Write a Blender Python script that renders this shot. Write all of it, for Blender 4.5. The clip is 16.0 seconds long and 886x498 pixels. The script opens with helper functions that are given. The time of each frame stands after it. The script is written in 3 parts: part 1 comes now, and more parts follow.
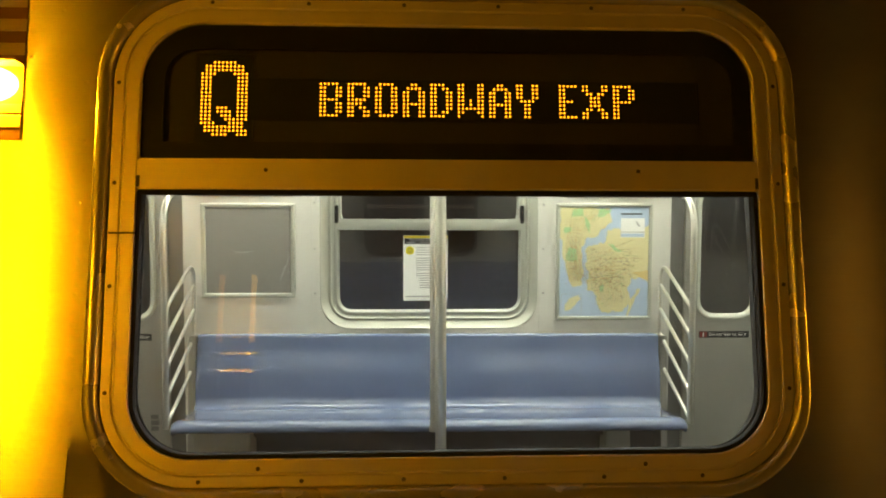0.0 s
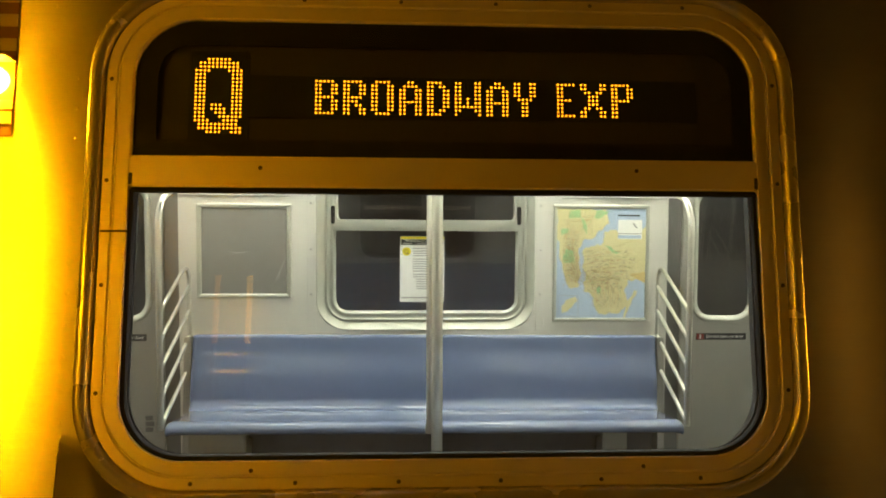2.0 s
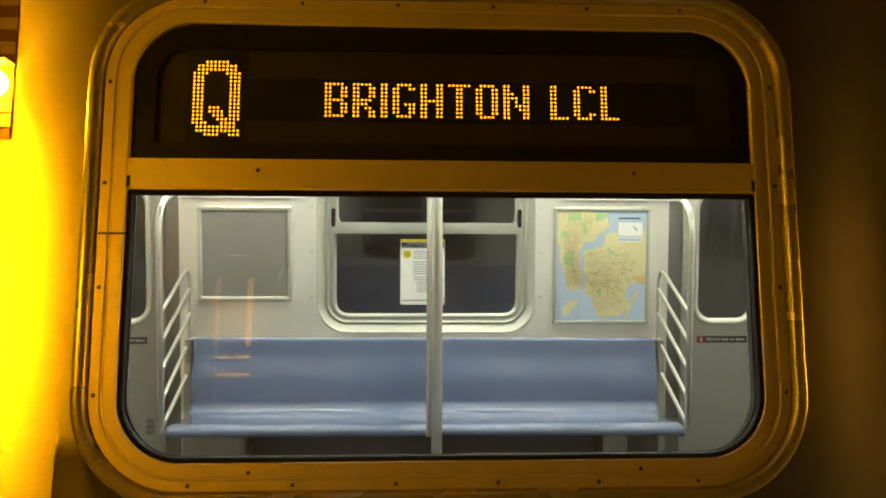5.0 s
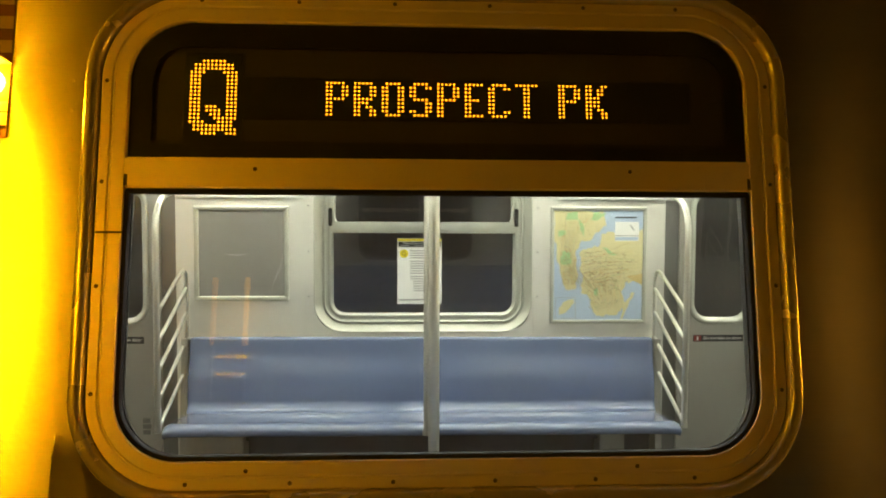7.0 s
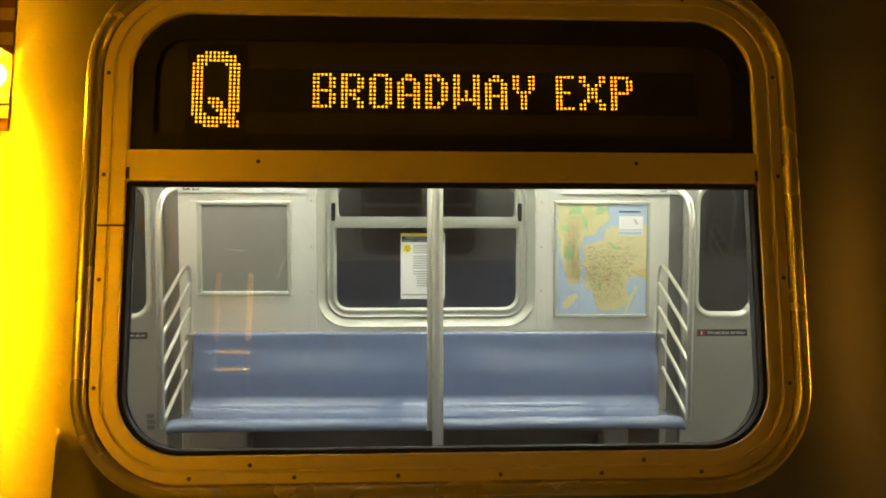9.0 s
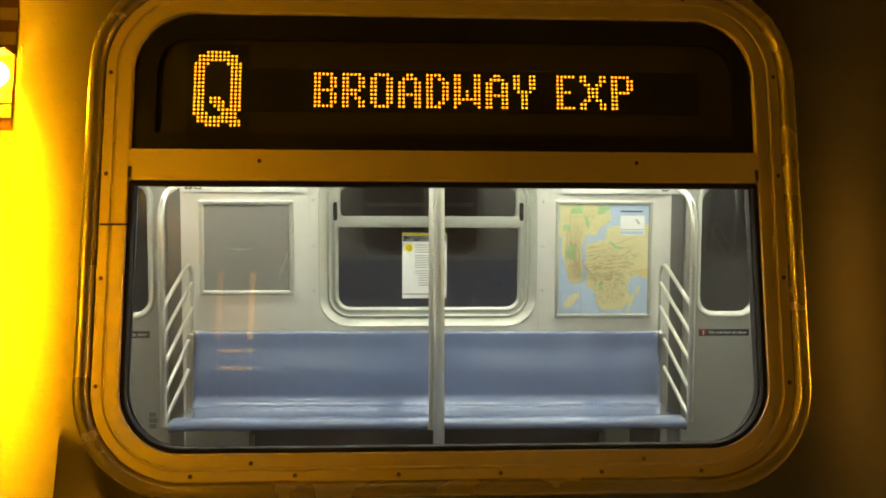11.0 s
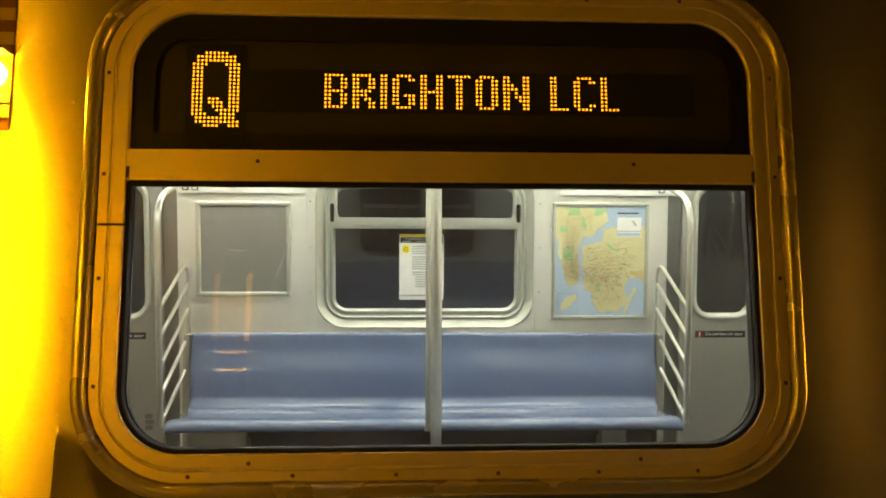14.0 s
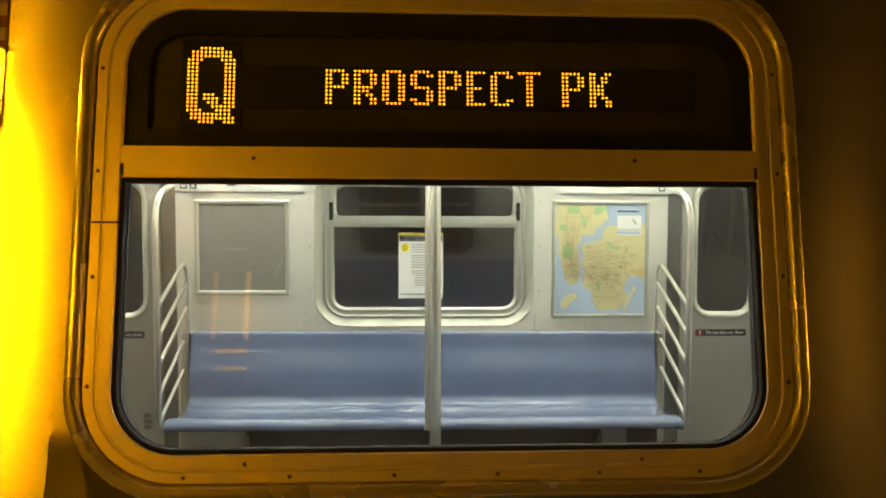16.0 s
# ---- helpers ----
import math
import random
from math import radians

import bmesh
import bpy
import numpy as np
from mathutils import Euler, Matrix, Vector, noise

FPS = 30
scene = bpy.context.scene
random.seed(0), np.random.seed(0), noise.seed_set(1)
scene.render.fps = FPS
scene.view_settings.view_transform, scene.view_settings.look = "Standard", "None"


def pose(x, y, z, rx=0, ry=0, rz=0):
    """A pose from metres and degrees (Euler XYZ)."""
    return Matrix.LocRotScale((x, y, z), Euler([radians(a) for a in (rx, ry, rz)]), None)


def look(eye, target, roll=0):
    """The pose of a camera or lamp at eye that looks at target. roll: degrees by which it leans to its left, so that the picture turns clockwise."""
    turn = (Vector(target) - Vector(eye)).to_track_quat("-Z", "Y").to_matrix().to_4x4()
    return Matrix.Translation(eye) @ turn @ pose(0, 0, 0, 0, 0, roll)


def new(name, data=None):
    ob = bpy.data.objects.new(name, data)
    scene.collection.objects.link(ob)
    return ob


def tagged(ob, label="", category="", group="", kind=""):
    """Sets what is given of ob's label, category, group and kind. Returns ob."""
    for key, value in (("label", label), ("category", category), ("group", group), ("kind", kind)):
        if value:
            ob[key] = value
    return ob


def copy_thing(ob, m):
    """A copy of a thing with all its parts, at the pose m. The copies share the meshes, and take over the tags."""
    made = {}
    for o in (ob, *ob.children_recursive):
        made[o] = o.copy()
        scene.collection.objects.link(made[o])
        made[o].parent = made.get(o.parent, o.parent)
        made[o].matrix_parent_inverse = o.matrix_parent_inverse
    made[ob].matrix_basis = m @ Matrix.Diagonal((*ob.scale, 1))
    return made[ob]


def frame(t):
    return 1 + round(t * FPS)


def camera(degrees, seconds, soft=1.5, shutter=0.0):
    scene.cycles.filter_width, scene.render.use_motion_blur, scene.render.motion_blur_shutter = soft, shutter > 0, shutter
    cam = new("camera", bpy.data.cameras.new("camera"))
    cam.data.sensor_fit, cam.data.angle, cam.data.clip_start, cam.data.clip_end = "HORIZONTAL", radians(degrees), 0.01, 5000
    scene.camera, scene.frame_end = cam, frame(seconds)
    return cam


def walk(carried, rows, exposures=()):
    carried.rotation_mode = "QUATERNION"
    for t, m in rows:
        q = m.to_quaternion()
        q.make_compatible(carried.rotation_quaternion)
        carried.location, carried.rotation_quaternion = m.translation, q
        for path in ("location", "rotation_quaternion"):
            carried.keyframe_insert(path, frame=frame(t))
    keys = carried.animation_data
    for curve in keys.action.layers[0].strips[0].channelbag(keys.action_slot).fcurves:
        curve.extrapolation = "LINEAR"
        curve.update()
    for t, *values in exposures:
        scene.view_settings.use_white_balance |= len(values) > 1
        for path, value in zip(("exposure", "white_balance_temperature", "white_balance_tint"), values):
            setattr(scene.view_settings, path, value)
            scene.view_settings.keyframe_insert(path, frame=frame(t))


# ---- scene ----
from mathutils.geometry import tessellate_polygon
cam = camera(66.3, 16.0, soft=1.8)
PATH = [
    (0, (0.0542, -1.1315, 1.2253), (0.1392, 0.8661, 1.2749), -0.03),
    (0.5, (0.0553, -1.1278, 1.2259), (0.1426, 0.8695, 1.2825), -0.07),
    (1, (0.0563, -1.1240, 1.2244), (0.1480, 0.8730, 1.2821), 0.03),
    (1.5, (0.0568, -1.1206, 1.2224), (0.1520, 0.8763, 1.2788), 0.14),
    (2, (0.0559, -1.1189, 1.2219), (0.1498, 0.8782, 1.2765), 0.15),
    (2.5, (0.0557, -1.1147, 1.2222), (0.1482, 0.8825, 1.2751), 0.17),
    (3, (0.0581, -1.1147, 1.2222), (0.1469, 0.8826, 1.2754), 0.27),
    (3.5, (0.0597, -1.1163, 1.2213), (0.1468, 0.8811, 1.2752), 0.27),
    (4, (0.0609, -1.1161, 1.2212), (0.1433, 0.8813, 1.2807), 0.18),
    (6.5, (0.0648, -1.1283, 1.2189), (0.1657, 0.8681, 1.2835), 0.05),
    (7, (0.0630, -1.1229, 1.2185), (0.1609, 0.8737, 1.2810), 0.07),
    (7.5, (0.0629, -1.1175, 1.2168), (0.1569, 0.8794, 1.2778), -0.24),
    (8, (0.0614, -1.1167, 1.2146), (0.1523, 0.8804, 1.2741), -0.30),
    (8.5, (0.0607, -1.1142, 1.2140), (0.1517, 0.8830, 1.2684), -0.26),
    (9, (0.0601, -1.1138, 1.2139), (0.1502, 0.8836, 1.2636), -0.04),
    (11.5, (0.0628, -1.1174, 1.2132), (0.1461, 0.8803, 1.2615), 0.03),
    (12, (0.0625, -1.1165, 1.2134), (0.1467, 0.8811, 1.2634), 0.08),
    (12.5, (0.0620, -1.1198, 1.2134), (0.1479, 0.8776, 1.2672), -0.01),
    (13, (0.0604, -1.1198, 1.2120), (0.1469, 0.8776, 1.2676), 0.09),
    (13.5, (0.0612, -1.1172, 1.2126), (0.1499, 0.8802, 1.2657), 0.09),
    (14, (0.0605, -1.1194, 1.2110), (0.1541, 0.8777, 1.2648), 0.10),
    (14.5, (0.0638, -1.1163, 1.2104), (0.1588, 0.8808, 1.2640), -0.03),
    (15, (0.0638, -1.1106, 1.2105), (0.1603, 0.8864, 1.2628), -0.12),
    (15.5, (0.0622, -1.1062, 1.2105), (0.1593, 0.8908, 1.2623), 0.08),
    (16, (0.0631, -1.1049, 1.2100), (0.1576, 0.8923, 1.2598), 0.04),
]
walk(cam, [(t, look(eye, target, roll)) for t, eye, target, roll in PATH])

# ---- light and exposure ----
scene.view_settings.exposure = 0.0
world = bpy.data.worlds.new("night")
scene.world = world
world.use_nodes = True
world.node_tree.nodes["Background"].inputs[0].default_value = (1.0, 0.62, 0.25, 1)
world.node_tree.nodes["Background"].inputs[1].default_value = 0.004

AMBER = (1.0, 0.41, 0.003)
TUBE_STRENGTH = 28.0
LENS_STRENGTH = 620.0
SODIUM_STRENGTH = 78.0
DIM_SODIUM_STRENGTH = 1.25
LED_STRENGTH = 3.0

# The car's sides lean in: LEAN is the offset per metre of height.
LEAN = 0.079
TH = math.atan(LEAN)
FAR_Y = 2.80          # inner face of the far side at z = 1
C = 0.148             # middle of the bench bay
MID_Y = 1.445         # middle of the car
NEAR = Matrix.Translation((0, 0, 1)) @ Matrix.Rotation(-TH, 4, "X")
FAR = Matrix.Translation((0, FAR_Y, 1)) @ Matrix.Rotation(TH, 4, "X")
TURN = Matrix.Translation((C, MID_Y, 0)) @ Matrix.Rotation(math.pi, 4, "Z") @ Matrix.Translation((-C, -MID_Y, 0))


# ---- materials ----
def mat(name, base, rough=0.5, metal=0.0, grain=(40, 40, 40), amount=0.15, stain=3.0, stain_amount=0.15,
        bump=0.0, aniso=0.0, coat=0.0, spec=0.5, rough_var=0.08):
    """A surface with fine grain and broad stains, both in metres."""
    m = bpy.data.materials.new(name)
    m.use_nodes = True
    n, l = m.node_tree.nodes, m.node_tree.links
    b = n["Principled BSDF"]
    b.inputs["Roughness"].default_value, b.inputs["Metallic"].default_value = rough, metal
    b.inputs["Specular IOR Level"].default_value = spec
    b.inputs["Coat Weight"].default_value = coat
    co = n.new("ShaderNodeTexCoord")
    mp = n.new("ShaderNodeMapping")
    mp.inputs["Scale"].default_value = grain
    fine = n.new("ShaderNodeTexNoise")
    fine.inputs["Scale"].default_value, fine.inputs["Detail"].default_value = 1.0, 5.0
    broad = n.new("ShaderNodeTexNoise")
    broad.inputs["Scale"].default_value, broad.inputs["Detail"].default_value = stain, 6.0
    l.new(co.outputs["Object"], mp.inputs["Vector"])
    l.new(mp.outputs["Vector"], fine.inputs["Vector"])
    l.new(co.outputs["Object"], broad.inputs["Vector"])
    total = n.new("ShaderNodeMath")
    total.operation = "MULTIPLY_ADD"
    total.inputs[1].default_value = amount
    second = n.new("ShaderNodeMath")
    second.operation = "MULTIPLY_ADD"
    second.inputs[1].default_value = stain_amount
    second.inputs[2].default_value = 1.0 - (amount + stain_amount) / 2
    l.new(broad.outputs["Fac"], second.inputs[0])
    l.new(fine.outputs["Fac"], total.inputs[0])
    l.new(second.outputs[0], total.inputs[2])
    tone = n.new("ShaderNodeVectorMath")
    tone.operation = "SCALE"
    tone.inputs[0].default_value = base
    l.new(total.outputs[0], tone.inputs["Scale"])
    l.new(tone.outputs[0], b.inputs["Base Color"])
    rv = n.new("ShaderNodeMath")
    rv.operation = "MULTIPLY_ADD"
    rv.inputs[1].default_value, rv.inputs[2].default_value = rough_var, rough - rough_var / 2
    l.new(broad.outputs["Fac"], rv.inputs[0])
    l.new(rv.outputs[0], b.inputs["Roughness"])
    if bump:
        bp = n.new("ShaderNodeBump")
        bp.inputs["Strength"].default_value, bp.inputs["Distance"].default_value = bump, 0.002
        l.new(fine.outputs["Fac"], bp.inputs["Height"])
        l.new(bp.outputs[0], b.inputs["Normal"])
    if aniso:
        b.inputs["Anisotropic"].default_value = aniso
        tg = n.new("ShaderNodeCombineXYZ")       # brushed lengthwise: lights smear up and down
        tg.inputs[2].default_value = 1.0
        l.new(tg.outputs[0], b.inputs["Tangent"])
    return m


def glow(name, colour, strength):
    m = bpy.data.materials.new(name)
    m.use_nodes = True
    b = m.node_tree.nodes["Principled BSDF"]
    b.inputs["Base Color"].default_value = (*colour, 1)
    b.inputs["Emission Color"].default_value = (*colour, 1)
    b.inputs["Emission Strength"].default_value = strength
    return m


def clear(name, tint=(1, 1, 1), rough=0.0, ior=1.5):
    m = bpy.data.materials.new(name)
    m.use_nodes = True
    b = m.node_tree.nodes["Principled BSDF"]
    b.inputs["Base Color"].default_value = (*tint, 1)
    b.inputs["Roughness"].default_value = rough
    b.inputs["IOR"].default_value = ior
    b.inputs["Transmission Weight"].default_value = 1.0
    return m


def paint(name, colour, rough=0.55):
    return mat(name, colour, rough, grain=(300, 300, 300), amount=0.08, stain=8, stain_amount=0.1)


STEEL_OUT = mat("brushed_steel_outside", (0.60, 0.57, 0.52), 0.28, 1.0, (6, 60, 900), 0.22, 7, 0.34, aniso=0.94, rough_var=0.0)
FRAME_OUT = mat("satin_aluminium", (0.90, 0.80, 0.67), 0.50, 0.75, (400, 400, 400), 0.10, 5, 0.20, bump=0.02)
BEAD = mat("polished_bead", (0.58, 0.53, 0.45), 0.27, 0.62, (200, 200, 200), 0.08, 6, 0.2, rough_var=0.06)
RIVET = mat("rivet_steel", (0.62, 0.58, 0.52), 0.32, 1.0, (300, 300, 300), 0.1)
SCREW = mat("dark_screw", (0.13, 0.10, 0.07), 0.5, 0.6)
SEAM = mat("dark_seam", (0.05, 0.045, 0.04), 0.7, 0.0)
RUBBER = mat("black_rubber", (0.016, 0.016, 0.016), 0.75, 0.0, (200, 200, 200), 0.3, spec=0.2)
MASK = mat("black_mask", (0.007, 0.0065, 0.006), 0.5, 0.0, (200, 200, 200), 0.2, spec=0.15)
BOARD = mat("sign_board", (0.022, 0.019, 0.016), 0.6, 0.0, (200, 200, 200), 0.3, spec=0.2)
LED_BED = mat("led_bed", (0.008, 0.008, 0.008), 0.6, 0.0, (300, 300, 300), 0.3, spec=0.15)
LED = glow("amber_led", (1.0, 0.37, 0.008), LED_STRENGTH)
GLASS = clear("window_glass")


def film(m, dust):
    """A thin uneven film of dust and wiped smears on a pane."""
    n, l = m.node_tree.nodes, m.node_tree.links
    co, mp, tex = n.new("ShaderNodeTexCoord"), n.new("ShaderNodeMapping"), n.new("ShaderNodeTexNoise")
    mp.inputs["Scale"].default_value = (5.0, 5.0, 1.6)
    mp.inputs["Rotation"].default_value = (0.0, 0.25, 0.0)
    tex.inputs["Scale"].default_value, tex.inputs["Detail"].default_value, tex.inputs["Roughness"].default_value = 1.0, 7.0, 0.62
    amount = n.new("ShaderNodeMapRange")
    amount.inputs["From Min"].default_value, amount.inputs["From Max"].default_value = 0.35, 0.75
    amount.inputs["To Min"].default_value, amount.inputs["To Max"].default_value = dust * 0.55, dust * 1.7
    soft = n.new("ShaderNodeBsdfDiffuse")
    soft.inputs["Color"].default_value = (0.62, 0.60, 0.56, 1)
    mix = n.new("ShaderNodeMixShader")
    l.new(co.outputs["Object"], mp.inputs["Vector"])
    l.new(mp.outputs["Vector"], tex.inputs["Vector"])
    l.new(tex.outputs["Fac"], amount.inputs["Value"])
    l.new(amount.outputs["Result"], mix.inputs["Fac"])
    l.new(n["Principled BSDF"].outputs["BSDF"], mix.inputs[1])
    l.new(soft.outputs["BSDF"], mix.inputs[2])
    l.new(mix.outputs["Shader"], n["Material Output"].inputs["Surface"])
    return m


GLASS_NEAR = film(clear("dusty_window_glass"), 0.020)
GLASS_FAR = clear("double_glass", ior=1.60)
STEEL_IN = mat("brushed_steel_lining", (0.68, 0.672, 0.625), 0.44, 0.93, (8, 8, 700), 0.10, 3, 0.14, bump=0.01, aniso=0.94)
STEEL_DOOR = mat("brushed_steel_door", (0.39, 0.385, 0.35), 0.36, 0.9, (8, 8, 700), 0.12, 3, 0.2, bump=0.02, aniso=0.8)
STEEL_POST = mat("dark_steel_post", (0.20, 0.20, 0.19), 0.4, 0.8, (8, 8, 400), 0.12)
ALU_IN = mat("window_aluminium", (0.50, 0.51, 0.45), 0.48, 0.9, (200, 200, 200), 0.08, 5, 0.15)
CHROME = mat("steel_tube", (0.70, 0.69, 0.62), 0.29, 1.0, (100, 100, 100), 0.06, 8, 0.1)
WHITE = mat("white_enamel", (0.74, 0.75, 0.71), 0.35, 0.0, (200, 200, 200), 0.06, 3, 0.1)
SEAT = mat("blue_fibreglass", (0.135, 0.172, 0.290), 0.06, 0.0, (250, 250, 250), 0.06, 2.5, 0.14, rough_var=0.02, coat=0.7)
PANEL = mat("grey_board", (0.215, 0.207, 0.190), 0.42, 0.0, (60, 60, 60), 0.08, 5, 0.12)
FLOOR = mat("speckled_floor", (0.045, 0.045, 0.048), 0.45, 0.0, (250, 250, 250), 0.9, 4, 0.3)
UNDER = mat("dark_heater_steel", (0.10, 0.10, 0.10), 0.5, 0.5)
CEIL = mat("ceiling_enamel", (0.72, 0.73, 0.70), 0.45)
CONCRETE = mat("platform_concrete", (0.22, 0.21, 0.19), 0.8, 0.0, (90, 90, 90), 0.4, 1.5, 0.4, bump=0.3)
TILE_WALL = mat("station_wall", (0.10, 0.095, 0.085), 0.6, 0.0, (20, 20, 20), 0.3, 1.2, 0.4)
TUNNEL = mat("tunnel_wall", (0.15, 0.147, 0.145), 0.85, 0.0, (20, 20, 20), 0.4, 1.0, 0.5)
TUBE = glow("fluorescent_tube", (0.96, 0.975, 0.80), TUBE_STRENGTH)
# Weaker tubes set on the left to darken that half of the car.
DIM_TUBE = glow("dim_fluorescent_tube", (0.96, 0.975, 0.80), TUBE_STRENGTH * 0.78)
LENS = glow("amber_lens", AMBER, LENS_STRENGTH)
# Lenses of the added amber lamps out of view.
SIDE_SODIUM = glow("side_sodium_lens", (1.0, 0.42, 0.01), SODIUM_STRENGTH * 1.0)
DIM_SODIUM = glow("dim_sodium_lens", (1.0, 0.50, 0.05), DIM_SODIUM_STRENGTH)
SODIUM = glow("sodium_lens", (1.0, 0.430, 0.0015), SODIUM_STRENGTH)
HALF_SODIUM = glow("weak_sodium_lens", (1.0, 0.430, 0.0015), SODIUM_STRENGTH * 0.10)
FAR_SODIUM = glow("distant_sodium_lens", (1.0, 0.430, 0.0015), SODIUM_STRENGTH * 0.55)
# Ribs and gaps are told apart by flat tan and brown colour.
RIB = mat("lamp_rib_steel", (0.62, 0.50, 0.34), 0.45, 0.3, (50, 50, 50), 0.15)
RIB_GAP = mat("lamp_gap_brown", (0.26, 0.13, 0.05), 0.5, 0.2, (50, 50, 50), 0.15)
PAPER = paint("white_paper", (0.78, 0.78, 0.76))
INK = paint("black_ink", (0.02, 0.02, 0.02))
GREY_INK = paint("grey_ink", (0.36, 0.36, 0.36))
YELLOW = paint("yellow_ink", (0.80, 0.66, 0.02))
RED = paint("red_ink", (0.20, 0.025, 0.018))
WATER = paint("map_blue", (0.40, 0.50, 0.66))
LAND = paint("map_cream", (0.64, 0.59, 0.33))
PARK = paint("map_green", (0.36, 0.56, 0.28))
SAND = paint("map_tan", (0.60, 0.47, 0.20))
ROUTES = [paint("route_brown", (0.24, 0.17, 0.07)), paint("route_orange", (0.46, 0.26, 0.10)), paint("route_green", (0.20, 0.30, 0.13)),
          paint("route_red", (0.34, 0.17, 0.11)), paint("route_grey", (0.26, 0.24, 0.20))]


# ---- mesh helpers ----
def part(name, bm, material, parent=None, label="", smooth=False):
    me = bpy.data.meshes.new(name)
    bmesh.ops.recalc_face_normals(bm, faces=bm.faces)
    bm.to_mesh(me)
    bm.free()
    if smooth:
        for p in me.polygons:
            p.use_smooth = True
        me.set_sharp_from_angle(angle=radians(40))
    me.materials.append(material)
    ob = new(name, me)
    ob.parent = parent
    return tagged(ob, label)


def thing(name, m, label, category, group="", kind=""):
    ob = new(name)
    ob.matrix_world = m
    ob.matrix_basis = m
    return tagged(ob, label, category, group, kind)


def rrect(x0, x1, z0, z1, r, n=10):
    """Points of a rounded rectangle, counter-clockwise from the right lower corner."""
    r = max(r, 0.0005)
    out = []
    for cx, cz, a0 in ((x1 - r, z0 + r, -90), (x1 - r, z1 - r, 0), (x0 + r, z1 - r, 90), (x0 + r, z0 + r, 180)):
        for i in range(n + 1):
            a = radians(a0 + 90 * i / n)
            out.append((cx + r * math.cos(a), cz + r * math.sin(a)))
    return out


def rings(bm, loops, closed=False):
    """Skins a row of equal loops of (x, y, z) points."""
    vs = [[bm.verts.new(p) for p in loop] for loop in loops]
    pairs = list(zip(vs, vs[1:])) + ([(vs[-1], vs[0])] if closed else [])
    for a, b in pairs:
        k = len(a)
        for i in range(k):
            bm.faces.new((a[i], a[(i + 1) % k], b[(i + 1) % k], b[i]))
    return vs


def ring_frame(box, r, profile, n=10, closed=False):
    """A frame round a rounded rectangle: profile rows are (inset, y)."""
    x0, x1, z0, z1 = box
    bm = bmesh.new()
    rings(bm, [[(x, y, z) for x, z in rrect(x0 + d, x1 - d, z0 + d, z1 - d, r - d, n)] for d, y in profile], closed)
    return bm


def holed_plate(outer, hole, r, y0, y1, n=10):
    """A plate with a rounded hole through it."""
    bm = bmesh.new()
    o, h = rrect(*outer, 0.001, n), rrect(*hole, r, n)
    rings(bm, [[(x, y, z) for x, z in pts] for pts, y in ((o, y0), (h, y0), (h, y1), (o, y1))], True)
    return bm


def slab(box, r, y0, y1, n=10, soft=0.0):
    """A rounded plate, its front edge softened."""
    x0, x1, z0, z1 = box
    bm = bmesh.new()
    rows = [(soft, y0), (0, y0 + soft), (0, y1)] if soft else [(0, y0), (0, y1)]
    vs = rings(bm, [[(x, y, z) for x, z in rrect(x0 + d, x1 - d, z0 + d, z1 - d, r - d, n)] for d, y in rows])
    bm.faces.new(vs[0])
    bm.faces.new(list(reversed(vs[-1])))
    return bm


def block(x0, x1, y0, y1, z0, z1, bevel=0.003, segments=2):
    bm = bmesh.new()
    bmesh.ops.create_cube(bm, size=1.0)
    bmesh.ops.transform(bm, matrix=Matrix.Translation(((x0 + x1) / 2, (y0 + y1) / 2, (z0 + z1) / 2)) @ Matrix.Diagonal((x1 - x0, y1 - y0, z1 - z0, 1)), verts=bm.verts)
    if bevel:
        bmesh.ops.bevel(bm, geom=list(bm.edges), offset=bevel, segments=segments, affect="EDGES", clamp_overlap=True)
    return bm


def tube(path, r, n=12, caps=True):
    """A round tube along a row of points."""
    bm = bmesh.new()
    pts = [Vector(p) for p in path]
    loops, side = [], None
    for i, p in enumerate(pts):
        d = (pts[min(i + 1, len(pts) - 1)] - pts[max(i - 1, 0)]).normalized()
        if side is None:
            side = d.orthogonal().normalized()
        side = (side - d * side.dot(d)).normalized()
        up = d.cross(side)
        loops.append([p + r * (math.cos(2 * math.pi * k / n) * side + math.sin(2 * math.pi * k / n) * up) for k in range(n)])
    vs = rings(bm, loops)
    if caps:
        bm.faces.new(vs[0])
        bm.faces.new(list(reversed(vs[-1])))
    return bm


def bend(corner, a, b, r, n=8):
    """Points of a round corner between the straights to a and b."""
    c, a, b = Vector(corner), Vector(a), Vector(b)
    p, q = c + (a - c).normalized() * r, c + (b - c).normalized() * r
    return [(1 - t) ** 2 * p + 2 * t * (1 - t) * c + t * t * q for t in (i / n for i in range(n + 1))]


def stud(r, h, n=10):
    """A domed rivet or screw head that faces -y."""
    bm = bmesh.new()
    rows = [(r, 0.0), (r * 0.92, -h * 0.5), (r * 0.55, -h * 0.9)]
    vs = rings(bm, [[(q * math.cos(2 * math.pi * k / n), y, q * math.sin(2 * math.pi * k / n)) for k in range(n)] for q, y in rows])
    tip = bm.verts.new((0, -h, 0))
    for k in range(n):
        bm.faces.new((vs[-1][k], vs[-1][(k + 1) % n], tip))
    return bm


def repeat(first, spots):
    """Copies of a small piece on the same mesh at further (x, y, z)."""
    for x, y, z in spots:
        o = first.copy()
        scene.collection.objects.link(o)
        o.location = (x, y, z)


